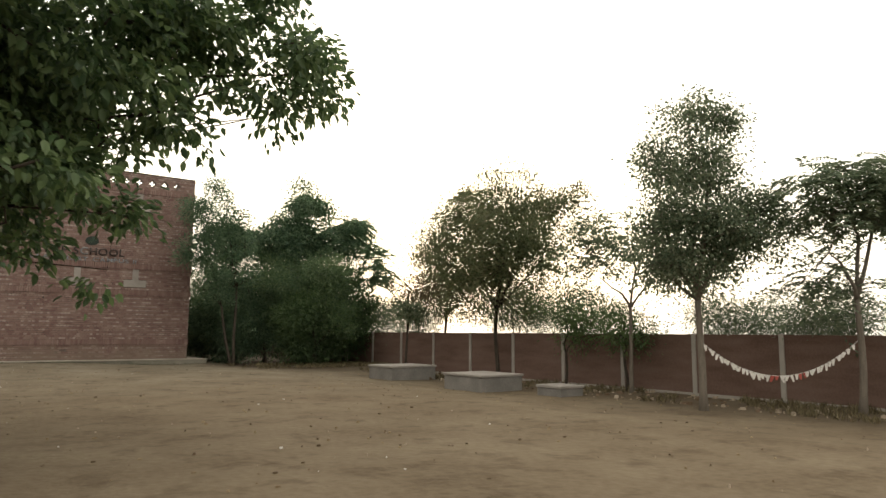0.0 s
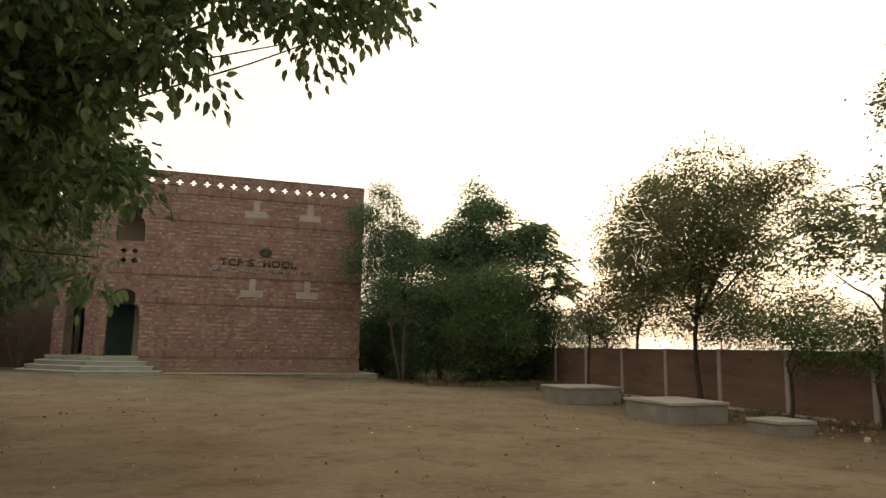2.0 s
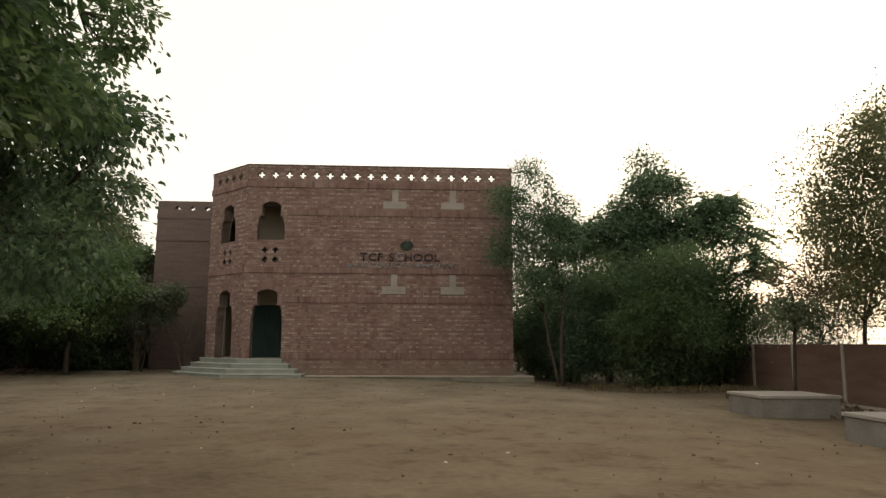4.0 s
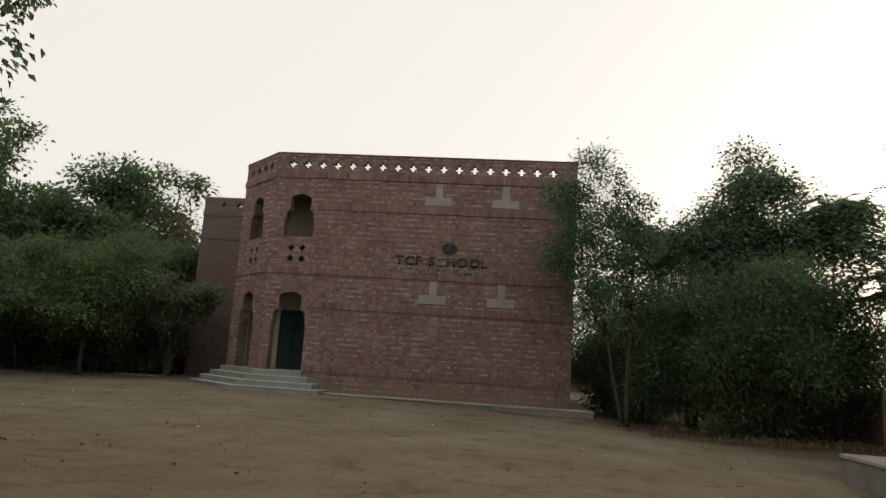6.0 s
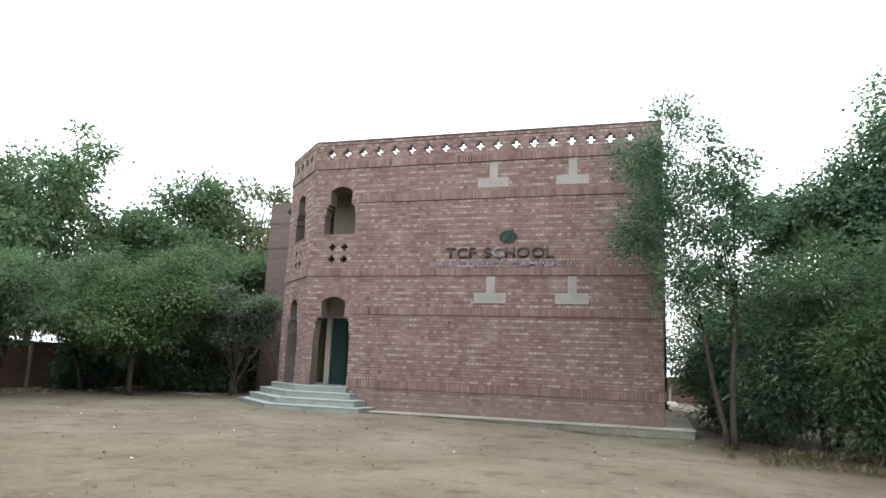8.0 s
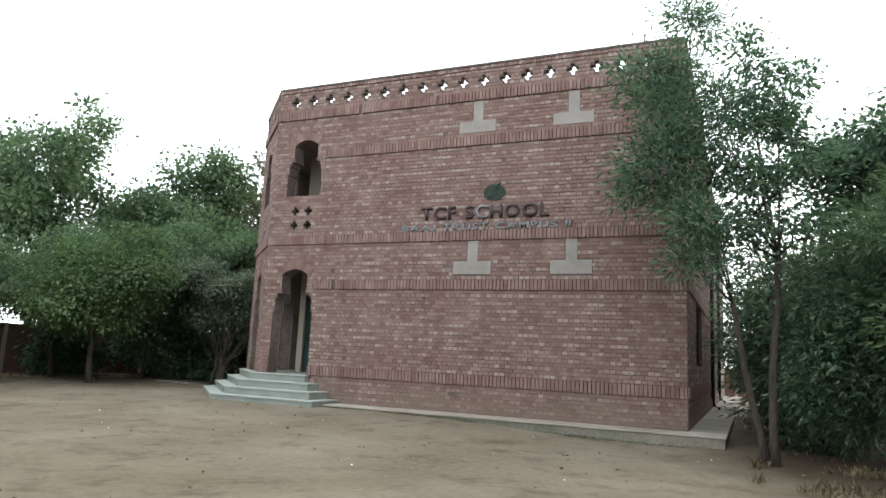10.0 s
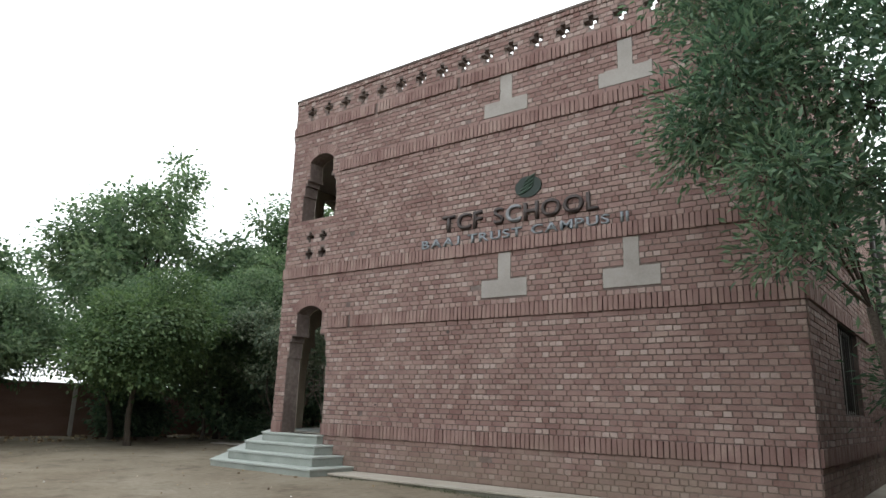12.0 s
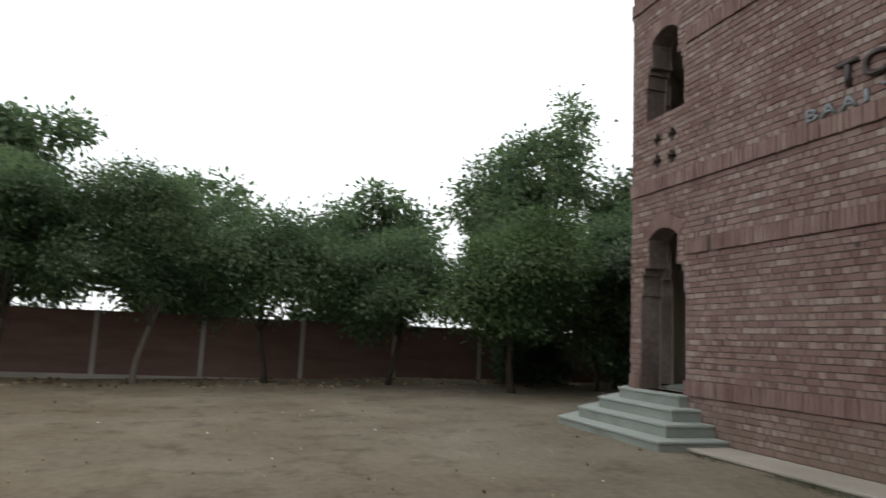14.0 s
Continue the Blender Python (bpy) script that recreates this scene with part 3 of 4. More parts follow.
for zb, zt in ((FLOOR, 4.05), (4.28, 6.95)):
    g = Geo()
    g.box(-1.1, -0.93, 33.6, 33.8, zb, zt)
    g.box(0.2, 0.9, 33.6, 33.8, zb, zt)
    g.box(-0.93, 0.2, 33.6, 33.8, zb + 2.05 if zb == FLOOR else zb, zt)
    g.box(-1.1, -0.9, 33.8, 46, zb, zt)
    g.box(0.9, 1.1, FY + 0.34, 33.8, zb, zt)
    part("inner_wall", g, M_PLASTER, building, "beige plastered inner wall of the porch")
    if zb > FLOOR:
        continue
    g = Geo()
    g.box(-0.93, 0.2, 33.68, 33.73, zb, zb + 2.05)
    for u0, u1 in ((-0.86, -0.42), (-0.31, 0.13)):
        for v0, v1 in ((0.15, 0.9), (1.0, 1.9)):
            g.box(u0, u1, 33.655, 33.685, zb + v0, zb + v1)
    part("porch_door", g, M_DOOR, building, "dark green painted panelled door")
g = Geo()
g.box(LX + 0.34, X1 - 0.34, FY + RLEN, FY + RLEN + 0.3, 0.1, 8.19)
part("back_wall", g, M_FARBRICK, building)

# rear wing, with its own pierced parapet and a lower block
wing = thing("rear_wing", "lower brick wing set back behind the porch", "building")
wp, _ = wall_panel("wall", (-6.7, 38.8, 0), (1, 0, 0), 4.0, 0.1, 8.2, [cross_outline(0.9 + 0.7 * i, 7.84) for i in range(4)], 0.34, wing, M_FARBRICK)
g = Geo()
g.box(-6.7, -6.36, 39.14, 52, 0.1, 8.2)
g.box(-6.36, -2.7, 39.14, 52, 6.9, 7.1)
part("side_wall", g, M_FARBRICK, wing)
# Added wall: stops sky from shining through the verandah to the doorway.
g = Geo()
g.box(-6.36, -1.1, 45.0, 45.2, 0.1, 6.9)
part("closing_wall", g, M_PLASTER, wing, "plastered wall added to close the open end of the verandah")
for z in (4.1, 6.28, 7.35):
    g = Geo()
    g.box(-6.72, LX, 38.77, 38.798, z, z + 0.22)
    part("soldier_band", g, M_FARBRICK, wing)
g = Geo()
g.box(-8.3, -6.7, 40.5, 52, 0.1, 5.7)
g.box(-8.34, -6.7, 40.45, 40.499, 5.55, 5.75)
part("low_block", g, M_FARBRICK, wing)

# steps that wrap round the porch
steps = thing("entrance_steps", "pale green painted concrete steps wrapping the corner porch", "steps")
for k in range(4):
    d = 0.17 + 0.3 * k
    zt = FLOOR - 0.004 - k * 0.173
    rx = 0.60 + 0.28 * k
    q = d * (math.sqrt(2) - 1)
    poly = [(rx, FY + 0.1), (rx, FY - d), (X0 - q, FY - d), (LX - d, CO[1] - q), (LX - d, 37.2 + 0.2 * k), (LX + 0.1, 37.2 + 0.2 * k), (LX + 0.1, CO[1] + 0.1), (X0 + 0.1, FY + 0.1)]
    g = Geo()
    g.prism(poly[::-1], zt - 0.173 - (0.15 if k == 3 else 0.02), zt - 0.035)
    sp = part("step", g, M_STEP, steps)
    g = Geo()
    e = 0.02
    poly2 = [(rx + e, FY + 0.1), (rx + e, FY - d - e), (X0 - q - e * 0.41, FY - d - e), (LX - d - e, CO[1] - q - e * 0.41), (LX - d - e, 37.2 + 0.2 * k), (LX + 0.1, 37.2 + 0.2 * k), (LX + 0.1, CO[1] + 0.1), (X0 + 0.1, FY + 0.1)]
    g.prism(poly2[::-1], zt - 0.035, zt)
    part("tread", g, M_STEP_EDGE, sp, "pale worn tread edge", bevel=0.008)

# concrete apron along the foot of the walls: a stained body under a dusty screed
g = Geo()
g.prism([(1.46, FY), (1.46, FY - 0.66), (9.76, FY - 0.66), (9.86, FY + RLEN), (X1, FY + RLEN), (X1, FY)], -0.1, 0.325)
apron = setting("apron", g, M_APRON_SIDE, "weathered concrete apron along the foot of the building", bevel=0.015)
g = Geo()
g.prism([(1.46, FY), (1.46, FY - 0.68), (9.78, FY - 0.68), (9.88, FY + RLEN), (X1, FY + RLEN), (X1, FY)], 0.325, 0.36)
part("screed", g, M_APRON, apron, "pale dusty cement screed", bevel=0.01)

# ---- lettering and emblem on the front ----
def lettering(text, x0, x1, z0, height, depth, mats, label):
    sign = thing("wall_lettering", label, "sign")
    glyphs = []
    x = 0.0
    for i, ch in enumerate(text):
        if ch == " ":
            x += 0.42
            continue
        cu = bpy.data.curves.new("letter", 'FONT')
        cu.body, cu.extrude, cu.offset = ch, 0.0, 0.014
        tmp = new("letter_tmp", cu)
        bpy.context.view_layer.update()
        dg = bpy.context.evaluated_depsgraph_get()
        me = bpy.data.meshes.new_from_object(tmp.evaluated_get(dg))
        bpy.data.objects.remove(tmp)
        xs = [v.co.x for v in me.vertices]
        ys = [v.co.y for v in me.vertices]
        glyphs.append((me, x - min(xs), min(ys), max(ys), i))
        x += max(xs) - min(xs) + 0.13
    s = (x1 - x0) / (x - 0.13)
    for me, off, ylo, yhi, i in glyphs:
        bm = bmesh.new()
        bm.from_mesh(me)
        bmesh.ops.remove_doubles(bm, verts=bm.verts, dist=1e-4)
        r = bmesh.ops.extrude_face_region(bm, geom=bm.faces[:])
        for v in [e for e in r["geom"] if isinstance(e, bmesh.types.BMVert)]:
            v.co.z += 1.0
        for v in bm.verts:
            v.co = Vector((x0 + (v.co.x + off) * s, FY - 0.006 - v.co.z * depth, z0 + (v.co.y - ylo) / (yhi - ylo) * height))
        bmesh.ops.recalc_face_normals(bm, faces=bm.faces)
        out = bpy.data.meshes.new("letter")
        bm.to_mesh(out)
        bm.free()
        m = mats(i)
        out.materials.append(m)
        part("letter", out, m, sign)
        bpy.data.meshes.remove(me)


lettering("TCF SCHOOL", 3.34, 6.34, 4.59, 0.30, 0.05, lambda i: M_LETTER_PALE if i == 5 else M_LETTER, "dark raised capital letters on the brick wall, one faded")
lettering("BAAJ TRUST CAMPUS II", 2.87, 6.82, 4.335, 0.155, 0.035, lambda i: M_LETTER_STEEL, "small grey raised capital letters under the school sign")
emblem = thing("wall_emblem", "dark green leaf-striped round emblem on the brick wall", "sign")
g = Geo()
n = 40
ring = [(5.09 + 0.25 * math.cos(6.2832 * i / n), 5.17 + 0.185 * math.sin(6.2832 * i / n)) for i in range(n)]
g.add([(x, FY - 0.03, z) for x, z in ring] + [(x, FY - 0.005, z) for x, z in ring], [tuple(range(n)), tuple(range(n, 2 * n))[::-1]] + [(i, n + i, n + (i + 1) % n, (i + 1) % n) for i in range(n)])
part("disc", g, M_LOGO, emblem)
for k in range(4):
    g = Geo()
    pts = [(4.90 + 0.045 * k + (0.30 - 0.03 * k) * t, FY - 0.032, 5.055 + 0.065 * k + 0.13 * t ** (1.5 - 0.25 * k)) for t in [i / 10 for i in range(11)]]
    g.tube(pts, [0.005 + 0.020 * math.sin(3.14 * i / 10) for i in range(11)], 6)
    part("stripe", g, M_LOGO_LINE, emblem)
for x, z, w, h in ((3.5, 2.81, 0.09, 0.07), (2.6, 5.42, 0.34, 0.035), (5.25, 5.6, 0.03, 0.16), (5.42, 5.56, 0.12, 0.05), (5.62, 5.62, 0.03, 0.13), (4.25, 5.02, 0.1, 0.04), (2.15, 2.05, 0.07, 0.05), (1.9, 1.55, 0.06, 0.05)):
    g = Geo()
    pts = [(x + w / 2 * math.cos(a) * rng.uniform(0.7, 1), z + h / 2 * math.sin(a) * rng.uniform(0.7, 1)) for a in [6.2832 * i / 9 for i in range(9)]]
    g.add([(a, FY - 0.0105, b) for a, b in pts] + [(a, FY + 0.0, b) for a, b in pts], [tuple(range(9)), tuple(range(9, 18))[::-1]] + [(i, 9 + i, 9 + (i + 1) % 9, (i + 1) % 9) for i in range(9)])
    part("chipped_spot", g, M_LETTER, front)


# ---- boundary walls ----
def boundary(name, p0, p1, top, posts, label, beam=0.16):
    """Brick panels between concrete posts. posts: distances along the wall."""
    a, b = Vector((*p0, 0)), Vector((*p1, 0))
    d = (b - a).normalized()
    nrm = Vector((-d.y, d.x, 0))
    w = thing(name, label, "wall")
    L = (b - a).length
    marks = [0.0] + posts + [L]

    def slab(g, s0, s1, t0, t1, z0, z1):
        c = [a + d * s + nrm * t for s, t in ((s0, t0), (s1, t0), (s1, t1), (s0, t1))]
        g.prism([(v.x, v.y) for v in c], z0, z1)

    for s0, s1 in zip(marks, marks[1:]):
        if s1 - s0 < 0.4:
            continue
        g = Geo()
        slab(g, s0 + 0.065, s1 - 0.065, -0.09, 0.09, -0.2, top - 0.07)
        pn = part("wall_panel", g, M_WALLP, w)
        g = Geo()
        slab(g, s0 + 0.065, s1 - 0.065, -0.11, 0.11, top - 0.07, top)
        part("coping", g, M_WALLP, pn)
        g = Geo()
        slab(g, s0 + 0.065, s1 - 0.065, -0.17, 0.17, -0.3, beam)
        part("plinth_beam", g, M_POST, pn, "pale concrete ground beam")
    for s in marks:
        g = Geo()
        slab(g, s - 0.065, s + 0.065, -0.13, 0.13, -0.2, top + 0.02)
        part("post", g, M_POST, w, "pale concrete post", bevel=0.012)


boundary("boundary_wall", (17.2, -14), (17.2, 60), 1.54, [-12.6 + 2.475 * i + 14 for i in range(29)], "low red brick boundary wall with concrete posts", -0.06)
boundary("boundary_wall", (-13, 60), (-13, -14), 1.98, [60 - (36.45 + 2.95 * i) for i in range(7, -17, -1)], "low red brick boundary wall with concrete posts")
boundary("boundary_wall", (17.2, 60), (-13, 60), 1.75, [3.8 * i for i in range(1, 8)], "low red brick boundary wall with concrete posts")
boundary("boundary_wall", (-13, -14), (17.2, -14), 1.7, [3.8 * i for i in range(1, 8)], "low red brick boundary wall with concrete posts")

# ---- concrete tank covers by the wall ----
for x0, x1, y0, y1, h, lab in ((13.1, 14.95, 21.4, 23.0, 0.37, "low grey concrete tank cover beside the boundary wall"), (12.75, 14.3, 16.1, 17.9, 0.34, "larger low grey concrete tank cover"), (13.55, 14.4, 13.8, 14.7, 0.15, "small low concrete block half sunk in earth")):
    tank = thing("concrete_platform", lab, "platform", "concrete covers by the wall")
    g = Geo()
    g.box(x0, x1, y0, y1, -0.3, h - 0.07)
    part("base", g, M_TANK, tank, "grimy concrete sides", bevel=0.02)
    g = Geo()
    g.box(x0 - 0.03, x1 + 0.03, y0 - 0.03, y1 + 0.03, h - 0.07, h)
    part("slab", g, M_CONCRETE, tank, "pale concrete slab", bevel=0.015)


# ---- trees ----
def leaf_mesh(name, centers, dirs, ups, length, width, mat, fine=False):
    """Folded leaves, all in one mesh: six-cornered where they hang close to the path, four-cornered elsewhere."""
    side = np.cross(dirs, ups)
    side /= np.linalg.norm(side, axis=1)[:, None] + 1e-9
    nrm = np.cross(side, dirs)
    L, Wd = length[:, None], width[:, None]
    fold = nrm * Wd * 0.14
    tip = centers + dirs * L - nrm * L * 0.12
    if fine:
        corners = [centers, centers + dirs * L * 0.28 + side * Wd * 0.44 + fold, centers + dirs * L * 0.68 + side * Wd * 0.36 + fold, tip,
                   centers + dirs * L * 0.68 - side * Wd * 0.36 + fold, centers + dirs * L * 0.28 - side * Wd * 0.44 + fold]
        faces = [[0, 1, 2, 3], [0, 3, 4, 5]]
    else:
        corners = [centers, centers + dirs * L * 0.45 + side * Wd * 0.54 + fold, tip, centers + dirs * L * 0.45 - side * Wd * 0.54 + fold]
        faces = [[0, 1, 2], [0, 2, 3]]
    n, c, k = len(centers), len(corners), len(faces[0])
    me = bpy.data.meshes.new(name)
    me.vertices.add(c * n)
    me.vertices.foreach_set("co", np.stack(corners, 1).ravel())
    me.loops.add(2 * k * n)
    base = (np.arange(n) * c)[:, None]
    me.loops.foreach_set("vertex_index", (base + np.array(faces).ravel()).ravel().astype(np.int32))
    me.polygons.add(2 * n)
    me.polygons.foreach_set("loop_start", (np.arange(2 * n) * k).astype(np.int32))
    me.polygons.foreach_set("loop_total", np.full(2 * n, k, dtype=np.int32))
    me.materials.append(mat)
    me.update()
    return me


def unit(v):
    return v / (np.linalg.norm(v, axis=1)[:, None] + 1e-9)


def scatter(r, lobes, clumps, per, spread, puff, dens):
    """Leaf positions: lobes carry boughs, flattened puffs on their shells; clumps sit over each bough. Keeps the clump centres for twigs."""
    vol = (lobes[:, 3] * lobes[:, 4] * lobes[:, 5]) ** 0.6
    nb = max(len(lobes) * 6, int(clumps / dens))
    pick = r.choice(len(lobes), nb, p=vol / vol.sum())
    lob = lobes[pick]
    dr = unit(r.normal(size=(nb, 3)) + np.array([0, 0, 0.15]))
    bc = lob[:, :3] + dr * lob[:, 3:6] * (r.uniform(0.08, 1.0, nb) ** 0.45 * r.uniform(0.7, 0.95, nb))[:, None]
    size = np.cbrt(lob[:, 3] * lob[:, 4] * lob[:, 5]) * puff * r.uniform(0.65, 1.4, nb)
    w = size ** 1.6
    own = r.choice(nb, clumps, p=w / w.sum())
    pd = unit(r.normal(size=(clumps, 3)) + dr[own] * 0.5 + np.array([0, 0, 0.55]))
    rad = size[own] * r.uniform(0.35, 1.08, clumps) ** 0.6
    cc = bc[own] + pd * rad[:, None] * np.array([1.15, 1.15, 0.68])
    off = r.normal(size=(clumps * per, 3)) * spread * np.array([1, 1, 0.7])
    return cc, np.repeat(cc, per, 0) + off, np.repeat(pd, per, 0), unit(off)


def tree(label, base, fork, lobes, clumps, per, spread, leaf, mat, seed, trunk_r=0.09, kind="broad", droop=0.5, bark=None, lean=(0, 0), twigs=60, category="tree", limb=0.62, puff=0.36, dens=15, grow=1.0):
    r = np.random.default_rng(seed)
    bark = bark or M_BARK
    bz = ground_z(base[0], base[1]) - 0.08
    ob = thing("tree" if category == "tree" else "shrub", label, category, at=(0, 0, 0))
    top = np.array(max(lobes, key=lambda a: a[2])[:3])
    fk = np.array([base[0] + lean[0], base[1] + lean[1], fork])
    g = Geo()
    pts = []
    for i in range(6):
        t = i / 5
        pts.append((base[0] + lean[0] * t ** 1.3 + 0.04 * math.sin(seed + 5 * t), base[1] + lean[1] * t ** 1.3 + 0.04 * math.cos(seed * 2 + 4 * t), bz + (fork - bz) * t))
    g.tube(pts, [trunk_r * (1.35 if i == 0 else 1.0 - 0.05 * i) for i in range(6)], 9)
    tr = part("trunk", g, bark, ob, smooth=True)
    g = Geo()
    tips = []
    for lb in lobes:
        c = np.array(lb[:3])
        st = np.array(pts[-1]) + np.array([0, 0, 0])
        mid = (st + c) / 2 + r.normal(size=3) * 0.12 * np.linalg.norm(c - st) * np.array([1, 1, 0.4]) + np.array([0, 0, 0.12 * np.linalg.norm(c - st)])
        path = [tuple(st), tuple((st + mid) / 2 + r.normal(size=3) * 0.05), tuple(mid), tuple((mid + c) / 2 + r.normal(size=3) * 0.06), tuple(c), tuple(c + np.array([0, 0, lb[5] * 0.55]) + r.normal(size=3) * 0.15)]
        rr = trunk_r * limb * min(1.0, lb[3] / 0.9)
        lg = Geo()
        lg.tube(path, [rr, rr * 0.85, rr * 0.7, rr * 0.5, rr * 0.36, rr * 0.14], 6)
        part("limb", lg, bark, ob, smooth=True)
        tips += [np.array(path[2]), np.array(path[3]), np.array(path[4]), np.array(path[5])]
    cc, p, dr, rad = scatter(r, np.array(lobes) * np.array([1, 1, 1, grow, grow, grow]), clumps, per, spread, puff, dens)
    tips = np.array(tips)
    for q in cc[r.permutation(len(cc))[:twigs]]:
        s = tips[np.argmin(((tips - q) ** 2).sum(1))]
        m = (s + q) / 2 + r.normal(size=3) * 0.08
        g.tube([tuple(s), tuple(m), tuple(q)], [trunk_r * 0.17, trunk_r * 0.11, trunk_r * 0.05], 4)
    tagged(part("twig_growth", g, bark, ob, smooth=True), kind="stuff")
    if kind == "frond":
        n = len(cc) * 4
        st = np.repeat(cc, 4, 0) + r.normal(size=(n, 3)) * 0.12
        fd = unit(r.normal(size=(n, 3)) * np.array([1, 1, 0.3]) + np.array([0, 0, 0.15]))
        K = per
        flen = leaf * r.uniform(4.0, 7.0, n)
        tt = np.linspace(0.1, 1, K)
        pos = st[:, None, :] + fd[:, None, :] * (flen[:, None] * tt)[:, :, None] - np.array([0, 0, 1]) * (flen[:, None] * 0.45 * tt ** 2)[:, :, None]
        sd_ = unit(np.cross(fd, np.array([0, 0, 1.0])))
        sg = np.where(np.arange(K) % 2 == 0, 1.0, -1.0)
        ld = unit((sd_[:, None, :] * sg[None, :, None] * 0.9 + fd[:, None, :] * 0.45 + np.array([0, 0, -0.25])).reshape(-1, 3))
        pos = pos.reshape(-1, 3)
        up = unit(r.normal(size=(len(pos), 3)) * 0.3 + np.array([0, 0, 1]))
        ln = leaf * r.uniform(0.7, 1.2, len(pos))
        me = leaf_mesh("crown", pos, ld, up, ln, ln * 0.42, mat)
    else:
        ld = unit(rad * (1.0 if kind == "narrow" else 0.6) + dr * 0.5 + r.normal(size=p.shape) * 0.35 + np.array([0, 0, -droop * 0.7]))
        up = unit(r.normal(size=p.shape) * 0.45 + dr * 0.6 + np.array([0, 0, 0.7]))
        ln = leaf * r.uniform(0.65, 1.25, len(p))
        me = leaf_mesh("crown", p, ld, up, ln, ln * (0.58 if kind == "broad" else 0.27), mat, fine=mat == M_LEAF_DARK and clumps > 3000)
    cr = part("crown", me, mat, ob)
    tagged(cr, kind="stuff")
    return ob


# broad-leaved tree near the start of the walk
tree("large broad-leaved tree with dark drooping foliage", (-1.6, 11.2), 2.4,
     [(-1.4, 11.6, 5.2, 3.3, 3.4, 2.8), (0.35, 10.4, 4.0, 1.4, 1.8, 1.9), (2.2, 9.6, 4.95, 1.2, 1.2, 0.9), (0.7, 8.4, 5.2, 1.9, 1.7, 1.4), (-1.8, 8.3, 4.4, 2.2, 1.8, 2.2), (3.1, 9.6, 4.85, 0.95, 0.9, 0.7), (3.75, 9.5, 5.1, 0.8, 0.8, 0.75), (4.1, 9.4, 4.7, 0.4, 0.4, 0.45), (3.35, 9.5, 4.4, 0.4, 0.4, 0.3), (0.4, 12.8, 4.8, 1.5, 2.0, 1.7),
      (0.6, 10.0, 2.75, 0.8, 0.9, 0.75), (-2.2, 8.6, 2.9, 1.4, 1.2, 0.9), (-2.5, 15.5, 6.0, 2.4, 2.4, 2.0), (-1.2, 18.2, 7.0, 1.4, 1.4, 1.1),
      (1.6, 10.2, 3.0, 0.7, 0.7, 0.6), (1.75, 10.3, 2.3, 0.4, 0.45, 0.45), (1.5, 10.0, 3.8, 0.8, 0.8, 0.6), (0.2, 8.2, 3.1, 0.8, 0.8, 0.7), (2.4, 9.8, 4.4, 0.8, 0.75, 0.55), (1.3, 10.2, 4.6, 1.0, 0.9, 0.65), (3.5, 9.5, 5.8, 0.9, 0.8, 0.6), (2.4, 9.6, 5.8, 1.0, 0.9, 0.7)],
     4500, 26, 0.15, 0.14, M_LEAF_DARK, 1, 0.2, droop=0.9, twigs=300, limb=0.2)
tree("leafy tree with low hanging dark foliage", (-3.0, 17.4), 2.3,
     [(-0.1, 16.4, 3.1, 0.8, 0.9, 0.9), (-0.4, 16.2, 4.8, 1.1, 1.1, 1.0), (-2.6, 17.2, 4.0, 1.3, 1.2, 1.2)], 400, 24, 0.24, 0.135, M_LEAF, 4, 0.11, droop=0.9, twigs=80, limb=0.3)
# trees at the building's corner
tree("bushy tree with narrow grey-green leaves beside the building corner", (10.36, 29.95), 2.6,
     [(9.0, 29.9, 6.3, 0.6, 0.6, 0.95), (8.95, 29.8, 5.1, 0.66, 0.6, 0.95), (9.25, 29.7, 3.9, 0.65, 0.6, 0.8), (9.3, 29.9, 7.2, 0.42, 0.45, 0.7), (8.45, 29.85, 4.5, 0.36, 0.36, 0.3), (8.6, 29.8, 6.9, 0.34, 0.34, 0.3), (9.6, 29.8, 3.0, 0.5, 0.45, 0.5), (9.7, 30.0, 5.6, 0.5, 0.5, 0.9)],
     500, 28, 0.19, 0.13, M_LEAF, 2, 0.06, kind="narrow", lean=(-0.45, 0.1), twigs=120, limb=0.34, puff=0.5, dens=20, droop=0.15)
tree("slender sparse tree beside the building corner", (10.5, 29.8), 3.4,
     [(10.35, 30.6, 4.3, 0.65, 0.7, 1.0), (10.3, 30.7, 5.8, 0.65, 0.7, 1.1), (10.2, 30.8, 7.0, 0.42, 0.42, 0.7), (11.1, 30.6, 4.9, 0.6, 0.6, 0.8), (10.0, 30.0, 5.0, 0.4, 0.45, 0.9), (10.2, 29.9, 3.6, 0.55, 0.5, 0.7), (10.9, 30.3, 3.7, 0.6, 0.6, 0.7), (10.5, 30.2, 2.7, 0.5, 0.5, 0.6), (10.8, 30.7, 6.3, 0.5, 0.5, 0.7)],
     330, 20, 0.16, 0.105, M_LEAF, 3, 0.065, twigs=180, lean=(0.1, 0.5), grow=1.05)
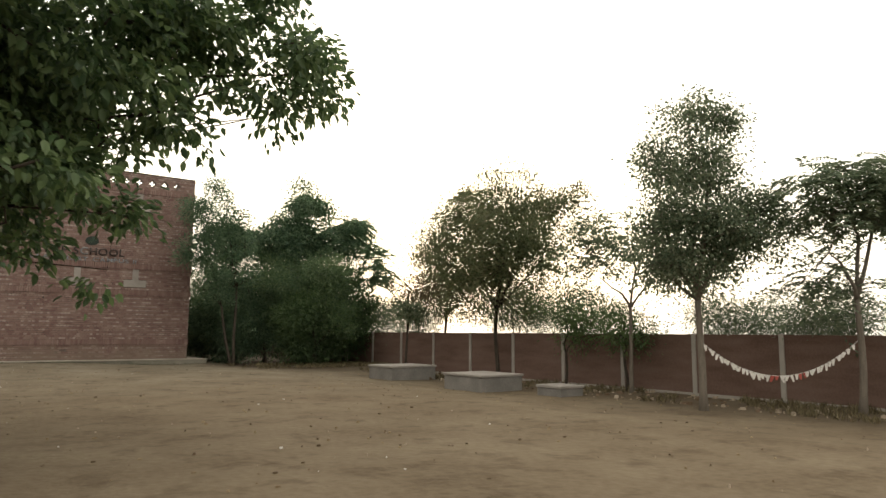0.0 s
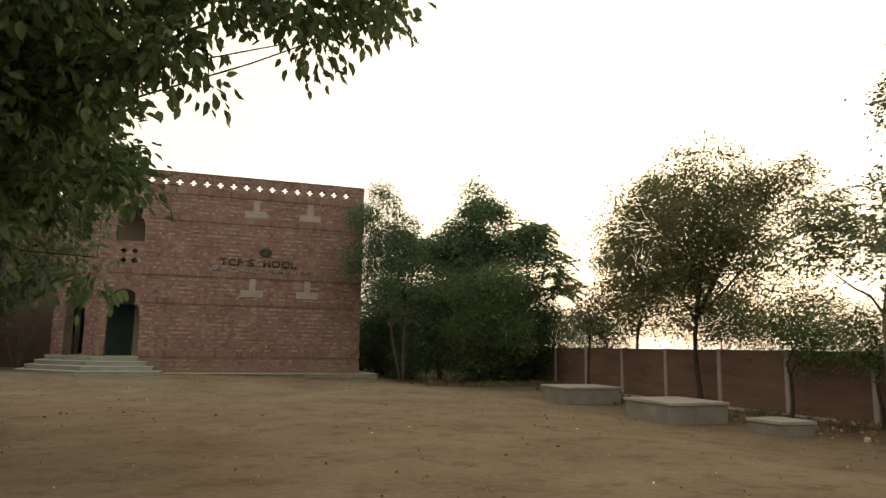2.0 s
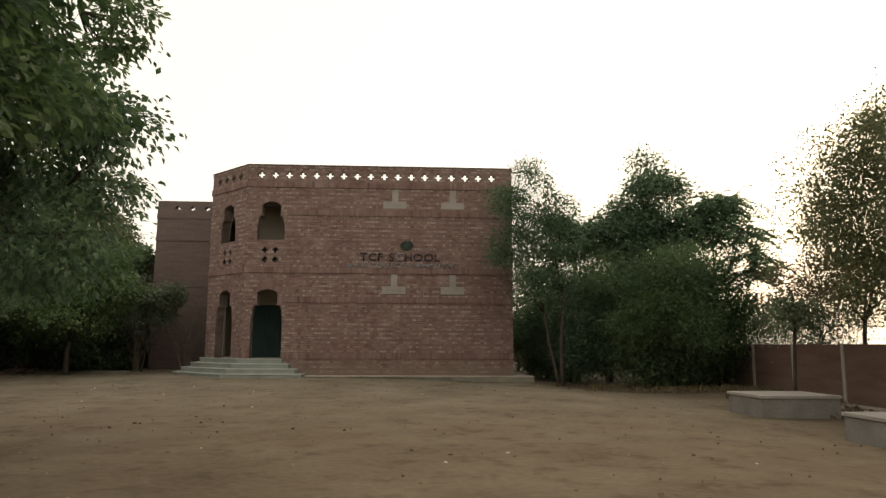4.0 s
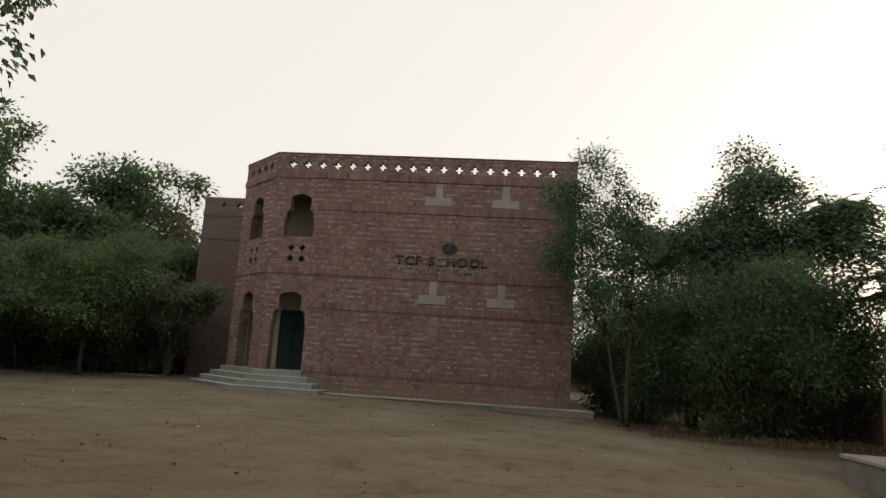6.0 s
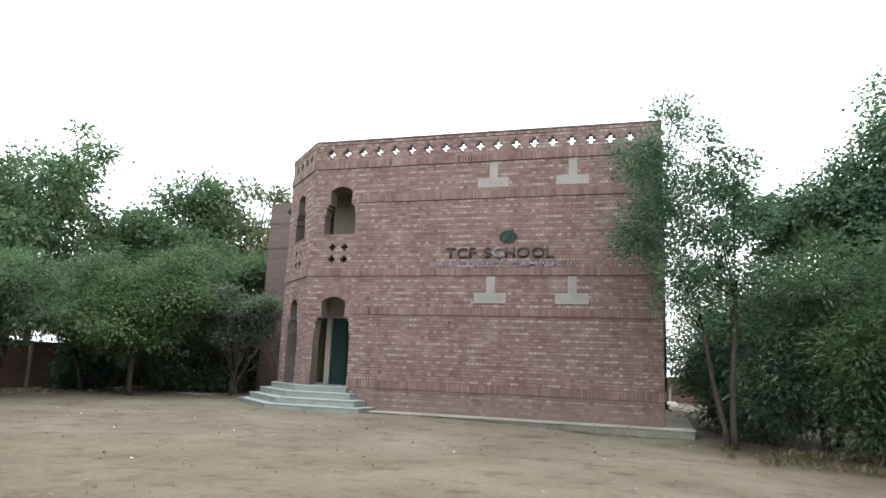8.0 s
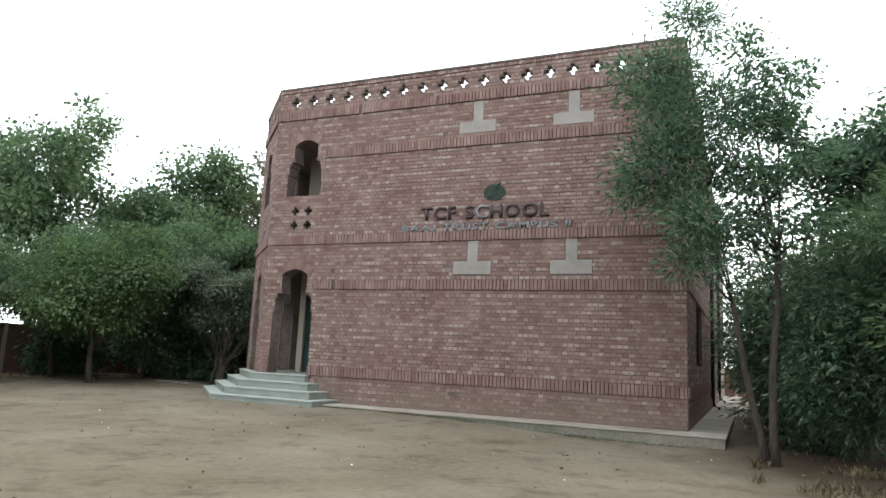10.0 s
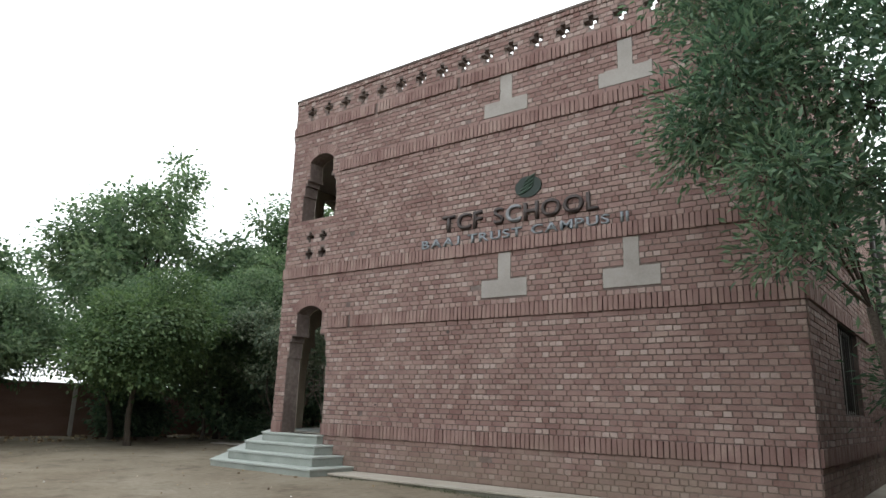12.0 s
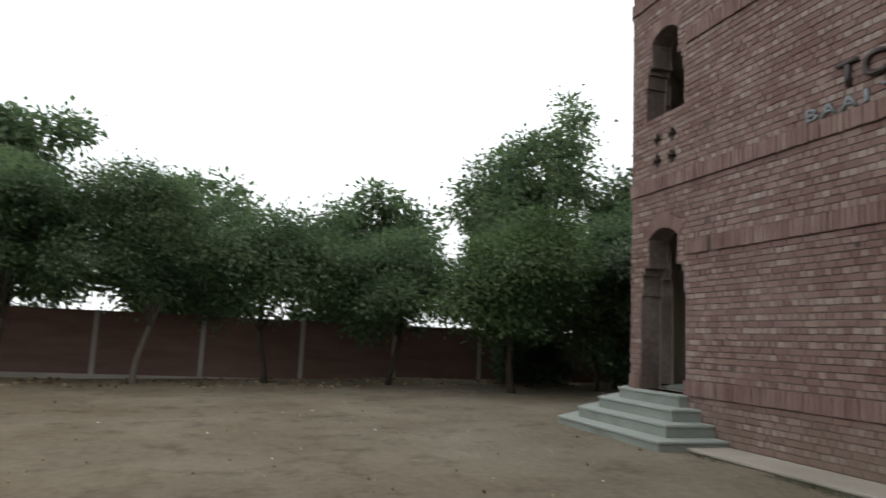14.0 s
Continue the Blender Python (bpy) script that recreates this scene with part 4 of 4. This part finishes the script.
# thicket to the right of the building
TH = [((12.5, 31.4), 4.6, 1.3), ((14.0, 30.3), 6.0, 1.7), ((15.3, 32.2), 5.4, 1.6), ((16.3, 30.7), 4.5, 1.2), ((13.2, 33.2), 5.8, 1.7), ((12.1, 34.2), 4.4, 1.3), ((16.2, 34), 6.2, 1.7), ((14.0, 29.3), 3.6, 1.2), ((11.5, 33.0), 4.0, 1.0), ((12.0, 39), 6.0, 2.2), ((14.8, 40), 6.5, 2.4), ((11.6, 46), 6.0, 2.4), ((11.3, 36.6), 3.0, 1.0), ((11.4, 41.5), 3.4, 1.3)]
for i, ((x, y), h, w) in enumerate(TH):
    tree("dense dark green shrub in the thicket beside the building", (x, y), 1.0,
         [(x, y, h * 0.42, w, w, h * 0.24), (x + 0.4, y - 0.3, h * 0.68, w * 0.75, w * 0.75, h * 0.3), (x - 0.5, y + 0.2, h * 0.55, w * 0.85, w * 0.85, h * 0.33), (x + 0.5, y - 0.6, h * 0.5, w * 0.8, w * 0.6, h * 0.22), (x, y, h * 0.2, w * 0.85, w * 0.8, h * 0.16)],
         950 if y < 33.5 else 450, 24, 0.27, 0.15 if y < 33.5 else 0.19, M_LEAF_HEDGE if i % 4 == 1 else M_LEAF_DARK if i % 4 == 3 else M_LEAF, 20 + i, 0.09, kind="narrow", twigs=40, category="shrub", grow=1.15, dens=24, droop=0.3)
tree("tall leafy tree rising out of the thicket", (14.7, 32.6), 3.0, [(14.7, 32.6, 6.9, 1.4, 1.3, 1.6), (14.6, 32.5, 8.3, 0.7, 0.7, 1.0), (13.9, 32.6, 6.2, 1.2, 1.2, 1.2), (15.5, 32.3, 7.3, 0.8, 0.8, 0.8), (14.5, 32.4, 5.2, 1.8, 1.6, 1.2), (13.0, 32.4, 5.6, 1.2, 1.1, 0.9), (16.0, 31.8, 5.8, 1.2, 1.1, 1.0)], 1300, 26, 0.24, 0.13, M_LEAF, 31, 0.1)
tree("feathery-leaved tree behind the thicket", (16.9, 32.0), 3.4, [(16.7, 31.9, 6.7, 1.5, 1.4, 0.9), (17.6, 31.0, 5.7, 1.1, 1.1, 0.7), (18.0, 30.4, 4.3, 0.9, 0.9, 0.7)], 130, 18, 0.2, 0.2, M_LEAF, 32, 0.08, kind="frond")
tree("feathery-leaved tree at the back of the thicket", (12.4, 35.5), 3.4, [(12.6, 35.5, 6.2, 1.3, 1.3, 0.9)], 110, 18, 0.2, 0.2, M_LEAF, 39, 0.08, kind="frond")
# trees along the right-hand wall
tree("tall open-crowned tree with reddish-green leaves by the wall", (16.6, 19.9), 2.4, [(16.6, 19.9, 5.2, 2.2, 2.1, 1.9), (17.6, 18.3, 5.0, 1.7, 1.7, 1.8), (15.8, 21.4, 4.8, 1.6, 1.6, 1.7), (16.9, 19.7, 6.9, 1.4, 1.4, 0.9), (16.6, 20.1, 3.0, 2.0, 2.0, 1.0), (16.8, 19.2, 4.6, 1.6, 1.6, 1.5), (18.2, 17.4, 6.2, 0.9, 0.9, 0.6)], 3300, 26, 0.19, 0.078, M_LEAF_OLIVE, 33, 0.08, twigs=320, puff=0.24, dens=9, grow=1.3)
tree("rusty-leaved young tree behind the wall", (18.2, 25.2), 2.2, [(18.2, 25.2, 4.5, 1.6, 1.6, 1.4), (17.8, 25.9, 3.2, 1.5, 1.5, 1.0), (18.4, 24.2, 3.6, 1.4, 1.4, 1.0), (18.6, 23.0, 2.9, 1.3, 1.3, 0.9)], 1500, 24, 0.2, 0.078, M_LEAF_RUST, 34, 0.07, twigs=120, puff=0.28, dens=12, grow=1.45)
tree("thin young tree with sparse leaves", (15.6, 24.3), 3.0, [(15.6, 24.3, 2.2, 0.7, 0.7, 0.6)], 60, 18, 0.15, 0.13, M_LEAF_GREY, 35, 0.05, twigs=20)
tree("tall narrow tree with small grey-green leaves", (14.0, 9.9), 2.3, [(14.0, 9.9, 4.3, 1.25, 1.25, 1.7), (13.9, 9.9, 6.0, 0.9, 0.9, 1.3), (14.7, 9.2, 3.6, 1.1, 1.1, 1.2), (13.4, 10.6, 3.4, 0.8, 0.8, 1.1), (13.3, 10.4, 5.3, 0.6, 0.6, 0.7)], 1400, 24, 0.17, 0.085, M_LEAF_GREY, 36, 0.09, bark=M_PALEBARK, twigs=200, puff=0.3, dens=12, grow=1.1)
tree("young feathery-leaved tree beside the wall", (16.1, 13.5), 2.3, [(16.0, 13.5, 4.3, 1.4, 1.4, 0.8), (16.7, 12.7, 3.7, 1.2, 1.2, 0.8), (15.4, 14.2, 3.3, 1.0, 1.0, 0.7)], 80, 16, 0.2, 0.15, M_LEAF_GREY, 37, 0.06, kind="frond", grow=1.3, bark=M_PALEBARK)
tree("feathery-leaved tree beside the wall", (16.0, 7.4), 2.3, [(16.0, 7.4, 4.5, 1.9, 1.9, 1.1), (15.5, 7.7, 3.3, 1.7, 1.7, 1.0), (16.5, 6.3, 4.6, 1.6, 1.6, 0.9)], 170, 18, 0.2, 0.16, M_LEAF_GREY, 38, 0.08, kind="frond", bark=M_PALEBARK)
for i, (x, y, h, w) in enumerate(((16.5, 16.4, 2.7, 0.9), (16.7, 14.2, 2.4, 0.8), (18.6, 9.6, 2.6, 1.3), (18.8, 21.6, 3.4, 1.7), (18.3, 6.2, 3.0, 1.4), (18.3, 28, 3.2, 1.5), (18.8, 18, 3.5, 1.7), (18.3, 31, 3.4, 1.5), (19, 12, 2.6, 1.4))):
    tree("rounded green shrub by the boundary wall", (x, y), 0.9, [(x, y, h * 0.7, w, w, h * 0.3), (x + 0.3, y - 0.4, h * 0.6, w * 0.8, w * 0.8, h * 0.27)], 190 if i < 2 else 420, 24, 0.3, 0.105, M_LEAF_BRIGHT if i in (0, 1, 4) else M_LEAF_GREY, 50 + i, 0.05, kind="narrow", category="shrub", twigs=60)
# trees along the left-hand wall
for i, (x, y, h, w) in enumerate(((-7.4, 32.4, 4.8, 1.8), (-10.2, 29.8, 4.7, 1.9), (-11, 26.4, 5.3, 2.0), (-11.2, 23, 5.9, 2.2), (-11.2, 19.6, 6.2, 2.1), (-10.6, 33.6, 5.2, 2.0), (-9.8, 36.8, 5.8, 1.9), (-11.3, 16.2, 5.8, 2.1), (-11.3, 12.8, 5.4, 2.0), (-12.2, 40.2, 6.4, 2.2), (-9.6, 41.0, 6.2, 2.0))):
    r2 = random.Random(i)
    tree("round-crowned bushy green tree near the boundary wall", (x, y), 1.6,
         [(x, y, h * 0.66, w, w, h * 0.29), (x + r2.uniform(-0.9, 0.9), y + r2.uniform(-0.9, 0.9), h * 0.82, w * 0.7, w * 0.7, h * 0.19), (x + r2.uniform(-1.2, 1.2), y + r2.uniform(-1.2, 1.2), h * 0.51, w * 0.95, w * 0.95, h * 0.16), (x + r2.uniform(-1.2, 1.2), y + r2.uniform(-1.2, 1.2), h * 0.6, w * 0.8, w * 0.8, h * 0.22)],
         1200 if i < 7 else 520, 26, 0.22, 0.115 if i < 7 else 0.17, M_LEAF_BRIGHT if i == 0 else M_LEAF_HEDGE, 70 + i, 0.09, twigs=50, puff=0.42, dens=26, grow=1.05, lean=(r2.uniform(-0.3, 0.3), r2.uniform(-0.4, 0.4)), bark=M_PALEBARK if i == 3 else None)
for i, (x, y, h, w) in enumerate(((-18.3, 38.1, 13.2, 2.9), (-14.8, 42.5, 12.2, 3.2), (-12.9, 46.0, 12.0, 2.7), (-17, 30, 7.4, 2.4), (-16, 18.5, 8.6, 2.4), (-22, 47, 11, 3.2), (-17, 24, 7.4, 2.4), (-16.5, 13, 8.0, 2.6))):
    tree("tall spreading tree behind the boundary wall", (x, y), h * 0.35,
         [(x, y, h * 0.62, w, w, h * 0.2), (x + 0.9, y + 0.5, h * 0.8, w * 0.65, w * 0.65, h * 0.17), (x - 1.3, y - 0.8, h * 0.55, w * 0.8, w * 0.8, h * 0.17), (x + 1.4, y - 1.0, h * 0.45, w * 0.8, w * 0.8, h * 0.17), (x - 0.2, y, h * 0.3, w * 0.9, w * 0.9, h * 0.14)],
         900, 24, 0.3, 0.24, M_LEAF_OLIVE if i == 2 else M_LEAF_HEDGE, 90 + i, 0.18, twigs=60, grow=1.03, dens=20)

# bare twiggy shrub in front of the rear wing
def bare_shrub(x, y, seed):
    r = random.Random(seed)
    ob = thing("shrub", "leafless pale twiggy shrub in front of the rear wing", "shrub")
    zb = ground_z(x, y)
    for i in range(16):
        a, l, up = r.uniform(0, 6.28), r.uniform(0.8, 2.0), r.uniform(1.6, 3.6)
        g = Geo()
        pts = [(x + 0.1 * math.cos(a), y + 0.1 * math.sin(a), zb - 0.05)]
        for k in range(1, 6):
            t = k / 5
            pts.append((x + l * t ** 1.2 * math.cos(a) + r.uniform(-0.1, 0.1), y + l * t ** 1.2 * math.sin(a) + r.uniform(-0.1, 0.1), zb + up * (t ** 0.8) + r.uniform(-0.1, 0.1)))
        g.tube(pts, [0.03, 0.024, 0.019, 0.014, 0.009, 0.004], 5)
        for k in (2, 3, 4, 4, 5):
            p = Vector(pts[k])
            for _ in range(2):
                d = Vector((r.uniform(-1, 1), r.uniform(-1, 1), r.uniform(-0.3, 0.8))) * 0.55
                g.tube([tuple(p), tuple(p + d * 0.5 + Vector((0, 0, 0.05))), tuple(p + d)], [0.009, 0.006, 0.003], 4)
        part("branch", g, M_PALEBARK, ob)


bare_shrub(-4.6, 37.2, 1)
bare_shrub(-6.6, 37.0, 2)
tree("grey-green straggly shrub in front of the rear wing", (-5.9, 35.9), 1.2, [(-5.9, 35.9, 2.8, 1.4, 1.3, 1.2), (-6.6, 35.6, 3.6, 1.1, 1.0, 0.9), (-5.4, 36.2, 3.5, 0.9, 0.9, 0.9)], 330, 22, 0.2, 0.12, M_LEAF_GREY, 61, 0.05, category="shrub", twigs=120)
tree("dense shrub near the rear wing", (-8.8, 35.6), 1.2, [(-8.8, 35.6, 2.6, 1.6, 1.5, 1.4), (-8.2, 35.2, 3.8, 1.2, 1.2, 1.0)], 500, 24, 0.22, 0.15, M_LEAF_HEDGE, 62, 0.06, category="shrub", twigs=40)

# ---- bunting between two trees ----
bunting = thing("bunting", "string of small white and red paper pennants sagging between two trees", "bunting")
A, B = Vector((13.95, 9.8, 1.33)), Vector((15.9, 7.4, 1.42))


def sag(t):
    p = A.lerp(B, t)
    p.z -= 0.72 * 4 * t * (1 - t)
    return p


g = Geo()
g.tube([tuple(sag(i / 30)) for i in range(31)], [0.005] * 31, 5)
part("string", g, M_WHITE, bunting)
rb = random.Random(3)
dirAB = (B - A).normalized()
for i in range(40):
    t = (i + 0.6) / 41 + rb.uniform(-0.006, 0.006)
    p = sag(t)
    h, w, sw = rb.uniform(0.09, 0.15), rb.uniform(0.028, 0.045), rb.uniform(-0.05, 0.05)
    nx = Vector((-dirAB.y, dirAB.x, 0)) * 0.003
    q = [p - dirAB * w, p + dirAB * w, p + dirAB * (w * 0.5 + sw) - Vector((0, 0, h)), p + dirAB * (sw - w * 0.5) - Vector((0, 0, h))]
    g = Geo()
    g.add([v + nx for v in q] + [v - nx for v in q], [(0, 1, 2, 3), (7, 6, 5, 4), (0, 4, 5, 1), (1, 5, 6, 2), (2, 6, 7, 3), (3, 7, 4, 0)])
    part("pennant", g, M_RED if i % 7 in (4, 5) and 14 < i < 32 else M_WHITE, bunting)

# ---- loose stones, dead leaves and twigs on the ground ----
def litter(name, label, count, mat, size, seed, area, flat):
    r = random.Random(seed)
    g = Geo()
    for _ in range(count):
        x, y = r.uniform(area[0], area[1]), r.uniform(area[2], area[3])
        if FY - 1.1 < y and -4.5 < x < 10.2:
            continue
        s = size * r.uniform(0.4, 1.6) ** 1.5
        z = ground_z(x, y) + 0.012
        a = r.uniform(0, 6.28)
        k = 6
        ring = [(x + s * math.cos(a + 6.283 * i / k) * r.uniform(0.6, 1), y + s * 0.7 * math.sin(a + 6.283 * i / k) * r.uniform(0.6, 1)) for i in range(k)]
        g.add([(p, q, z - 0.02) for p, q in ring] + [(x + (p - x) * 0.8, y + (q - y) * 0.8, z + s * flat * r.uniform(0.4, 1)) for p, q in ring],
              [tuple(range(k, 2 * k))] + [(i, (i + 1) % k, k + (i + 1) % k, k + i) for i in range(k)])
    tagged(part(name, g, mat, None, label), kind="stuff", category="litter")


litter("pebbles", "small stones scattered over the bare earth", 600, M_STONE, 0.012, 1, (-12, 16, 2, 34), 0.8)
litter("clods", "crumbled clods of earth kicked up over the yard", 240, M_CLOD, 0.022, 3, (-11, 13, 3, 30), 0.45)
litter("dead_leaves", "dry leaves and scraps scattered over the earth", 1100, M_DRY, 0.022, 2, (-12, 16.8, 2, 36), 0.2)
litter("rubble", "clods and rubble along the foot of the boundary wall", 500, M_STONE, 0.06, 4, (14.6, 17.0, 3, 26), 0.7)
litter("rubble", "clods and leaf litter under the hedge trees", 500, M_DRY, 0.06, 5, (-12.7, -9.5, 12, 38), 0.5)

litter("paper_scraps", "scraps of white paper lying on the earth", 40, M_WHITE, 0.02, 9, (-10, 14, 4, 31), 0.2)


def grass(name, label, spots, blades, length, mat, seed):
    """Tufts of upright blades in one mesh."""
    r = np.random.default_rng(seed)
    c = np.repeat(np.array(spots), blades, 0)
    c = c + r.normal(size=c.shape) * np.array([0.05, 0.05, 0.0])
    d = unit(r.normal(size=c.shape) * 0.45 + np.array([0, 0, 1.0]))
    up = unit(r.normal(size=c.shape))
    ln = length * r.uniform(0.4, 1.3, len(c))
    tagged(part(name, leaf_mesh(name, c, d, up, ln, ln * 0.09 + 0.004, mat), mat, None, label), kind="stuff", category="grass")


rg = random.Random(12)
spots = []
for _ in range(300):
    x, y = rg.uniform(1.7, 9.8), FY - 0.70 - abs(rg.gauss(0, 0.07))
    if noise.noise((x * 0.9, 0, 5)) > -0.25:
        spots.append((x, y, ground_z(x, y) - 0.01))
grass("grass", "short green weeds at the foot of the concrete apron", spots, 6, 0.05, M_WEED, 5)
spots = []
for _ in range(1500):
    x, y = rg.uniform(14.4, 17.0), rg.uniform(3, 28)
    if noise.noise((x * 0.7, y * 0.5, 9)) > 0.05 - 0.2 * step01(14.4, 16.5, x):
        spots.append((x, y, ground_z(x, y) + 0.01))
grass("dry_grass", "dry brown grass and weeds along the boundary wall", spots, 9, 0.16, M_DRYGRASS, 6)
spots = [(x, y, ground_z(x, y) + 0.01) for x, y in ((rg.uniform(10.2, 16.8), rg.uniform(27.2, 30.5)) for _ in range(700)) if noise.noise((x * 0.6, y * 0.6, 2)) > -0.1]
grass("dry_grass", "dry weeds in front of the thicket", spots, 9, 0.15, M_DRYGRASS, 7)
# Added shrubs: they stand in for the shade on the far boundary wall.
for i, (x, y, h, w) in enumerate(((-9.3, 38.0, 3.2, 1.5), (-11.3, 38.4, 3.2, 1.5), (-7.8, 38.8, 3.4, 1.3), (-11.6, 34.9, 2.4, 1.0), (-10.4, 43.5, 4.5, 2.2))):
    tree("dense shrub added to hide the bright boundary wall", (x, y), 0.7, [(x, y, h * 0.36, w, w, h * 0.36), (x + 0.4, y - 0.3, h * 0.66, w * 0.8, w * 0.8, h * 0.3)], 360, 22, 0.2, 0.16, M_LEAF, 120 + i, 0.05, category="shrub", twigs=20)
g = Geo()
g.box(-7.6, -6.2, 35.1, 35.5, 0.1, 0.36)
setting("kerb_slab", g, M_CONCRETE, "pale concrete slab lying by the rear wing", bevel=0.015)

# ---- pieces of brick, last ----
for wall, q, proud, place in LATE_BRICKS:
    vs, fs = brick_solid(q, proud, place)
    me = bpy.data.meshes.new("brick")
    me.from_pydata([tuple(v) for v in vs], [], fs)
    me.materials.append(M_HEADER_PIECE if is_header(q) else M_BRICK_PIECE)
    ob = new("brick", me)
    ob.parent = wall
